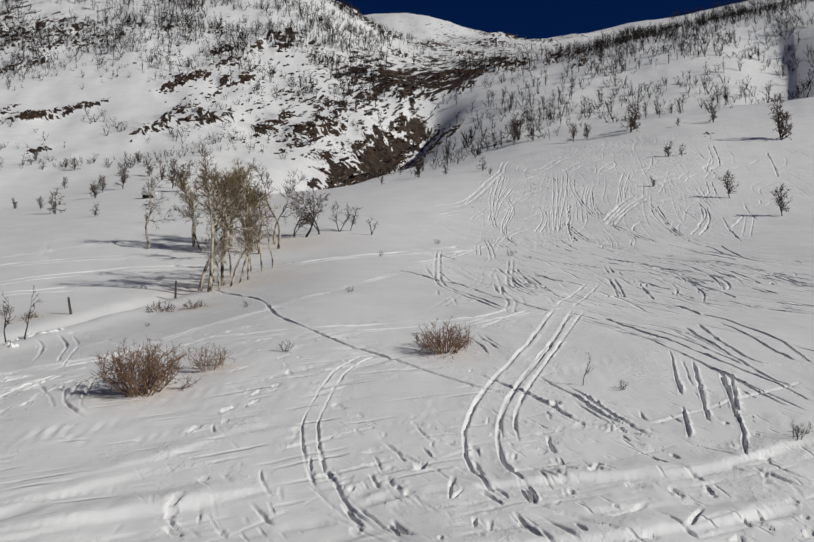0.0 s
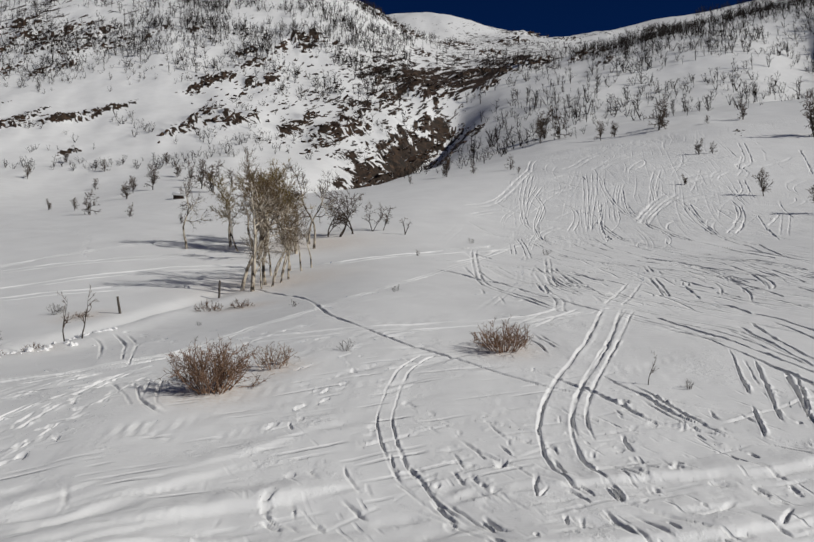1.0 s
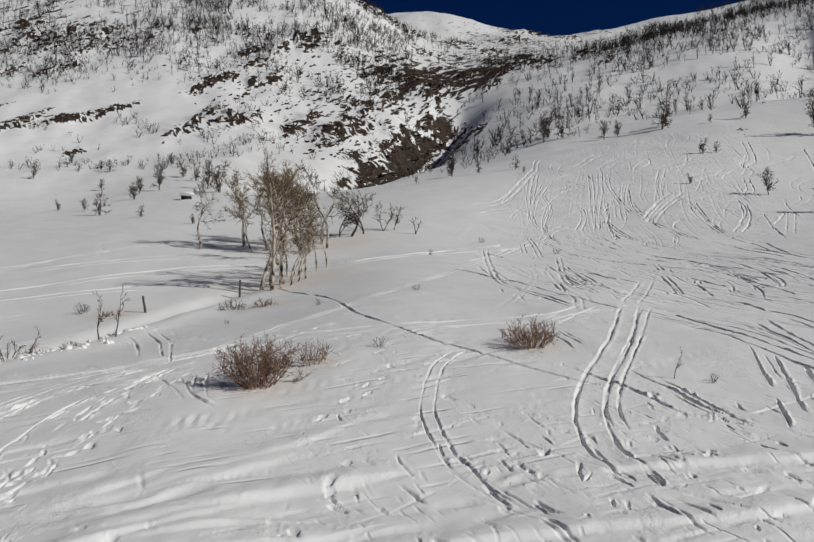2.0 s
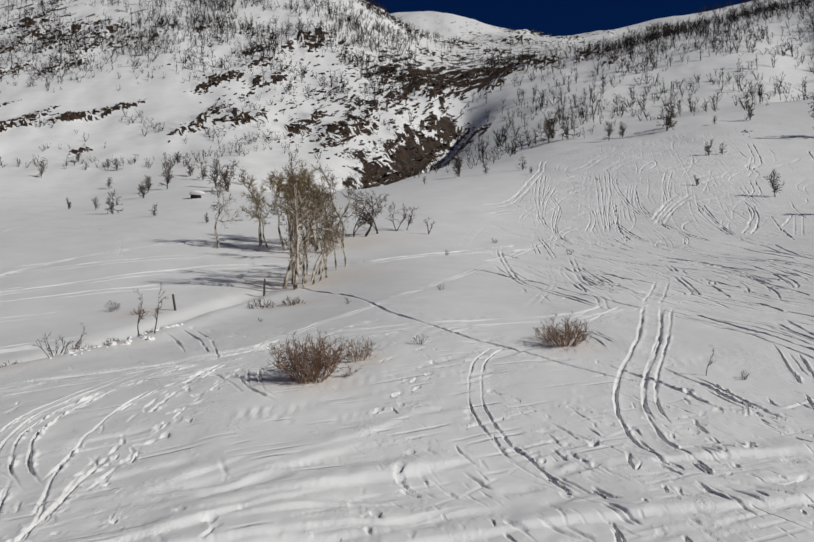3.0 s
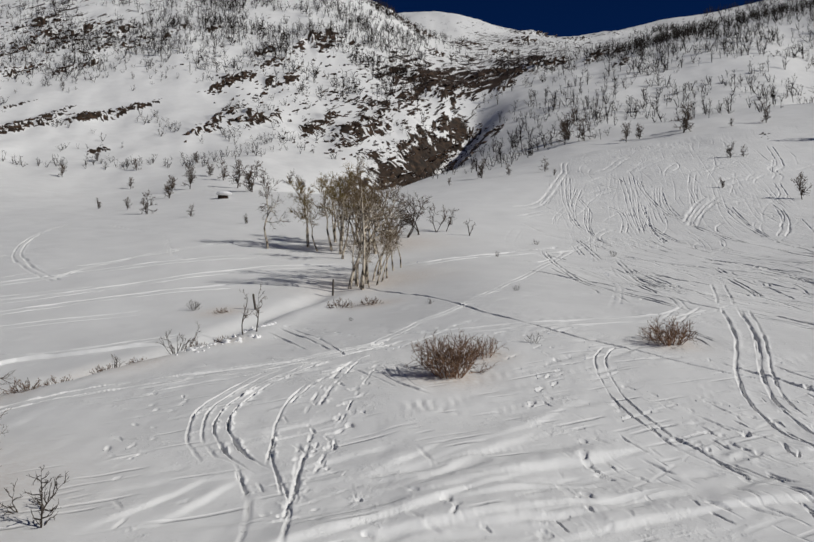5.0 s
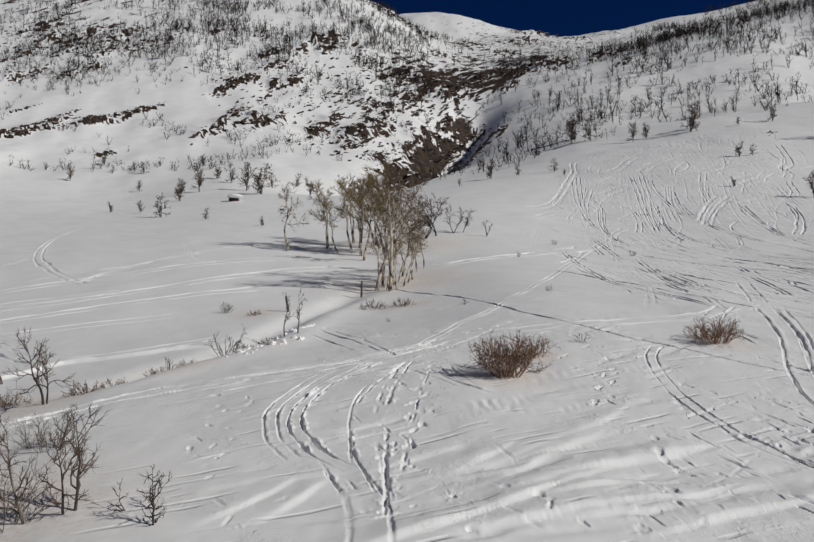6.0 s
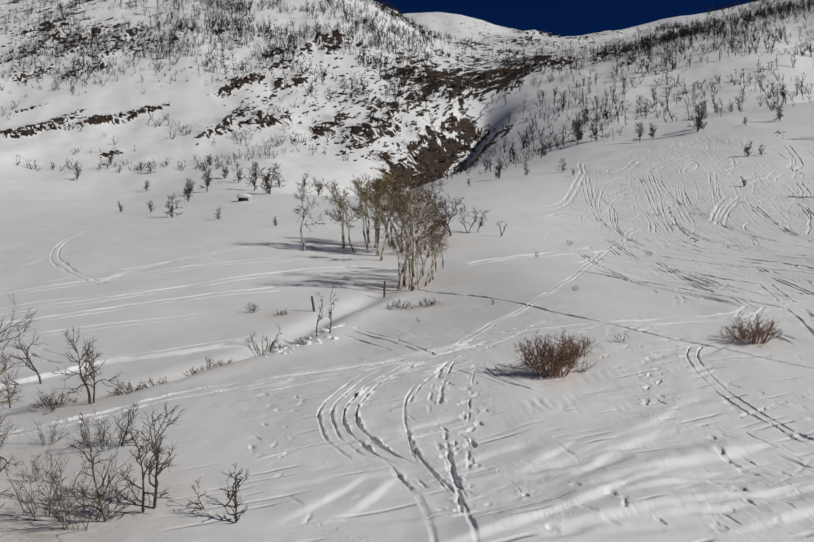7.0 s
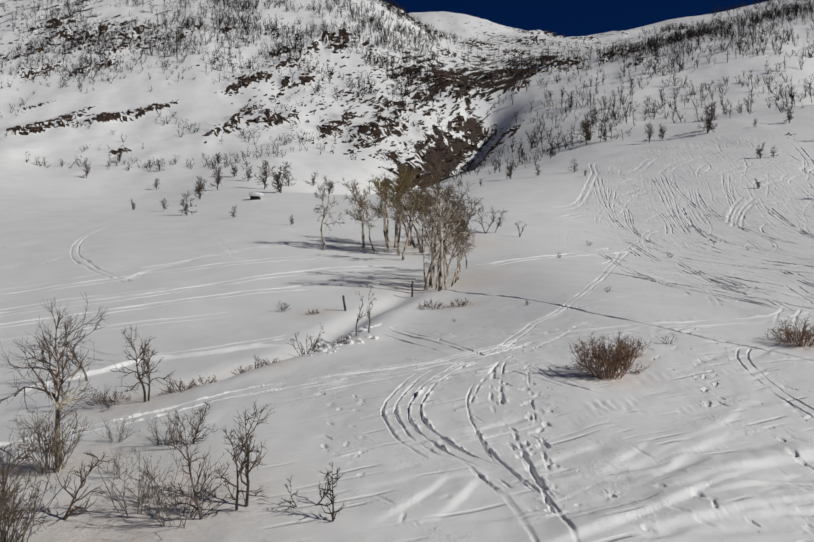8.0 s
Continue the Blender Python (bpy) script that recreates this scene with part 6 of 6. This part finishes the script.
def right_hill(r):
    y = 168 + 180 * r.random() ** 0.7
    u = r.uniform(0.09, 0.64)
    x = u * (y + 8)
    if y > 172 + 45 * (u - 0.3) and clustered(x, y, 15, 55) > r.uniform(-0.5, 0.9) + 0.5 * max(0, 0.22 - u) / 0.12 + (0.35 if y < 235 and u > 0.26 else 0):
        return x, y, r.choice((r.uniform(1.0, 2.4), r.uniform(2.4, 4.2), r.uniform(3.4, 6.2)))


def gully_rim(r):
    f = r.random()
    x, y = 30 + 26 * f + r.gauss(0, 4), 196 + 70 * r.random() ** 1.4 + r.gauss(0, 4)
    if clustered(x, y, 9, 58) > r.uniform(-0.5, 0.5):
        return x, y, r.uniform(2.2, 5.4)


def far_ridge(r):
    y = r.uniform(300, 560)
    x = r.uniform(-0.06, 0.62) * (y + 8)
    if clustered(x, y, 30, 57) > r.uniform(-0.3, 0.9):
        return x, y, r.uniform(2.0, 5.5)


def gully_foot(r):
    f = r.random()
    x, y = 6 + 32 * f + r.gauss(0, 3.5), 166 + 22 * f + r.gauss(0, 7)
    return x, y, r.uniform(1.5, 4.5)


woods("dense grey-brown leafless birch woods high on the snowy mountainside", 1, 2900, left_top)
woods("scattered leafless shrubs among ledges on the snowy mountainside", 2, 420, left_face, WOODS, BUSHY)
woods("open leafless birch woods on the snowy hillside", 3, 1400, right_hill)
woods("dark upright leafless trees along the rim of the gully", 10, 75, gully_rim)
woods("far leafless scrub below the snowy ridge", 4, 480, far_ridge)


def high_scrub(r):
    x, y, long, thick = TOP_LEDGES[r.randrange(len(TOP_LEDGES))]
    return x + r.gauss(0, 9), y + r.gauss(0, 8), r.uniform(1.6, 4.2)


def brow(r):
    f = r.random()
    x, y = -40 + 62 * f + r.gauss(0, 5), 424 + 14 * f + r.gauss(0, 12)
    return x, y, r.uniform(1.8, 4.5)


woods("dark scrub among the high ledges", 7, 660, high_scrub, WOODS, BUSHY)


def ridge_scrub(r):
    if r.random() < 0.3:
        return r.uniform(200, 255), r.uniform(596, 650), r.uniform(4.0, 8.0)
    x, y = 122 - 70 * r.random() ** 1.5, r.gauss(316, 12)
    return x, y, r.uniform(1.5, 5.5)


def corner_woods(r):
    if r.random() < 0.55:
        y = r.uniform(262, 330)
        return r.uniform(0.30, 0.58) * (y + 8), y, r.uniform(2.6, 6.0)
    y = r.uniform(600, 780)
    return r.uniform(0.40, 0.58) * (y + 8), y, r.uniform(5.0, 10.0)


woods("dense leafless birch woods below the far shoulder", 9, 560, corner_woods)
woods("dark brown leafless scrub along the shoulder of the hill", 8, 400, ridge_scrub)
woods("dark brown leafless scrub along the brow of the mountain", 6, 190, brow)
woods("dark leafless scrub along the foot of the gully", 5, 55, gully_foot)


# ---- ledges of bare rock ----
def stone(r, size):
    """Vertices and faces of an angular block."""
    bm = bmesh.new()
    for _ in range(13):
        bm.verts.new([r.uniform(-0.5, 0.5) * q for q in size])
    hull = bmesh.ops.convex_hull(bm, input=bm.verts)
    bmesh.ops.delete(bm, geom=list({g for g in hull["geom_interior"] + hull["geom_unused"] if isinstance(g, bmesh.types.BMVert)}), context="VERTS")
    bm.verts.index_update()
    out = np.array([v.co[:] for v in bm.verts]), [tuple(v.index for v in f.verts) for f in bm.faces]
    bm.free()
    return out


stone_random = random.Random(31)
STONES = [stone(stone_random, (1, 1, 1)) for _ in range(14)]
SLABS = []
for v, f in STONES:
    block = Shape()
    block.add(v, f)
    SLABS.append(block.mesh("slab", ROCK))


def outcrop(x, y, long, thick, seed, label):
    """A ledge of tilted slabs that climbs to the right across the slope, each slab a part."""
    r = random.Random(seed)
    root = new("rock_outcrop")
    foot = Vector((x, y, ground_at(x, y)))
    root.location = foot
    spots = []
    for k in range(max(7, int(long * 1.7))):
        f = r.random() - 0.5
        spots.append((x + f * long * 0.85 + r.gauss(0, 0.35 * thick), y + f * long * 1.3 + r.gauss(0, 0.9 * thick), f))
    for (px, py, f), pz in zip(spots, ground_under(spots)):
        size = min(thick, 4.5) * r.uniform(0.10, 0.34) * (1.15 - abs(f))
        m = Matrix.LocRotScale(Vector((px, py, pz + 0.10 * size)) - foot, Euler((r.gauss(0, 0.2), -0.5 + r.gauss(0, 0.16), 0.45 + r.gauss(0, 0.3))),
                               (size * r.uniform(1.8, 3.6), size * r.uniform(1.2, 2.2), size * r.uniform(0.9, 1.6)))
        slab = new("slab", SLABS[r.randrange(len(SLABS))])
        slab.parent, slab.matrix_basis = root, m
    return tagged(root, label, "rock", "rock ledges")


for label, ledges in (("dark rock ledge breaking through the snow of the mountainside", LOW_LEDGES + FACE_LEDGES), ("brown rock cliff at the foot of the gully", FOOT_LEDGES),
                      ("dark rock ledge below the ridge", RIDGE_LEDGES), ("dark rock ledge among the high birch woods", TOP_LEDGES)):
    for k, (x, y, long, thick) in enumerate(ledges):
        outcrop(x, y, long, thick, 500 + int(x * 7 + y), label)


def scattered_stones():
    r, s, spots = random.Random(9), Shape(), []
    while len(spots) < 800:
        y = r.uniform(195, 330)
        x = r.uniform(-0.6, 0.1) * (y + 8)
        if at_one(rocky, x, y) > r.uniform(0.1, 0.9):
            spots.append((x, y))
    for (x, y), z in zip(spots, ground_under(spots)):
        v, faces = STONES[r.randrange(len(STONES))]
        size = r.uniform(0.3, 1.0)
        v = v * np.array([size * r.uniform(1.6, 3.4), size * 1.6, size])
        turn = Euler((r.gauss(0, 0.2), -0.42 + r.gauss(0, 0.2), r.uniform(0, 1.2))).to_matrix()
        s.add(v @ np.array(turn).T + np.array([x, y, z + 0.1 * size]), faces)
    return tagged(new("boulders", s.mesh("boulders", ROCK)), "dark boulders scattered over the snowy mountainside", "rocks", kind="stuff")


scattered_stones()

outcrop(68, 143, 5, 1.3, 901, "low dark rocks poking out of the snow slope")


def capped_boulder(x, y, size):
    """A dark boulder under a cap of snow."""
    root = stand(new("boulder"), x, y)
    r, body, cap = random.Random(3), Shape(), Shape()
    v, f = STONES[2]
    body.add(v * np.array([size * 1.5, size, size * 0.8]) + np.array([0, 0, 0.1 * size]), f)
    part("stone", body, ROCK, root)
    rings = [(0.3, 0.36), (0.85, 0.42), (1.0, 0.58), (0.8, 0.78), (0.3, 0.88)]
    cap.tube([(0, 0, size * h) for _, h in rings], [max(0.01, size * w) for w, _ in rings], 12)
    part("snow_cap", cap, SNOW, root, "rounded cap of snow")
    return tagged(root, "dark boulder with a rounded cap of snow", "rock")


capped_boulder(-31.6, 119, 1.3)
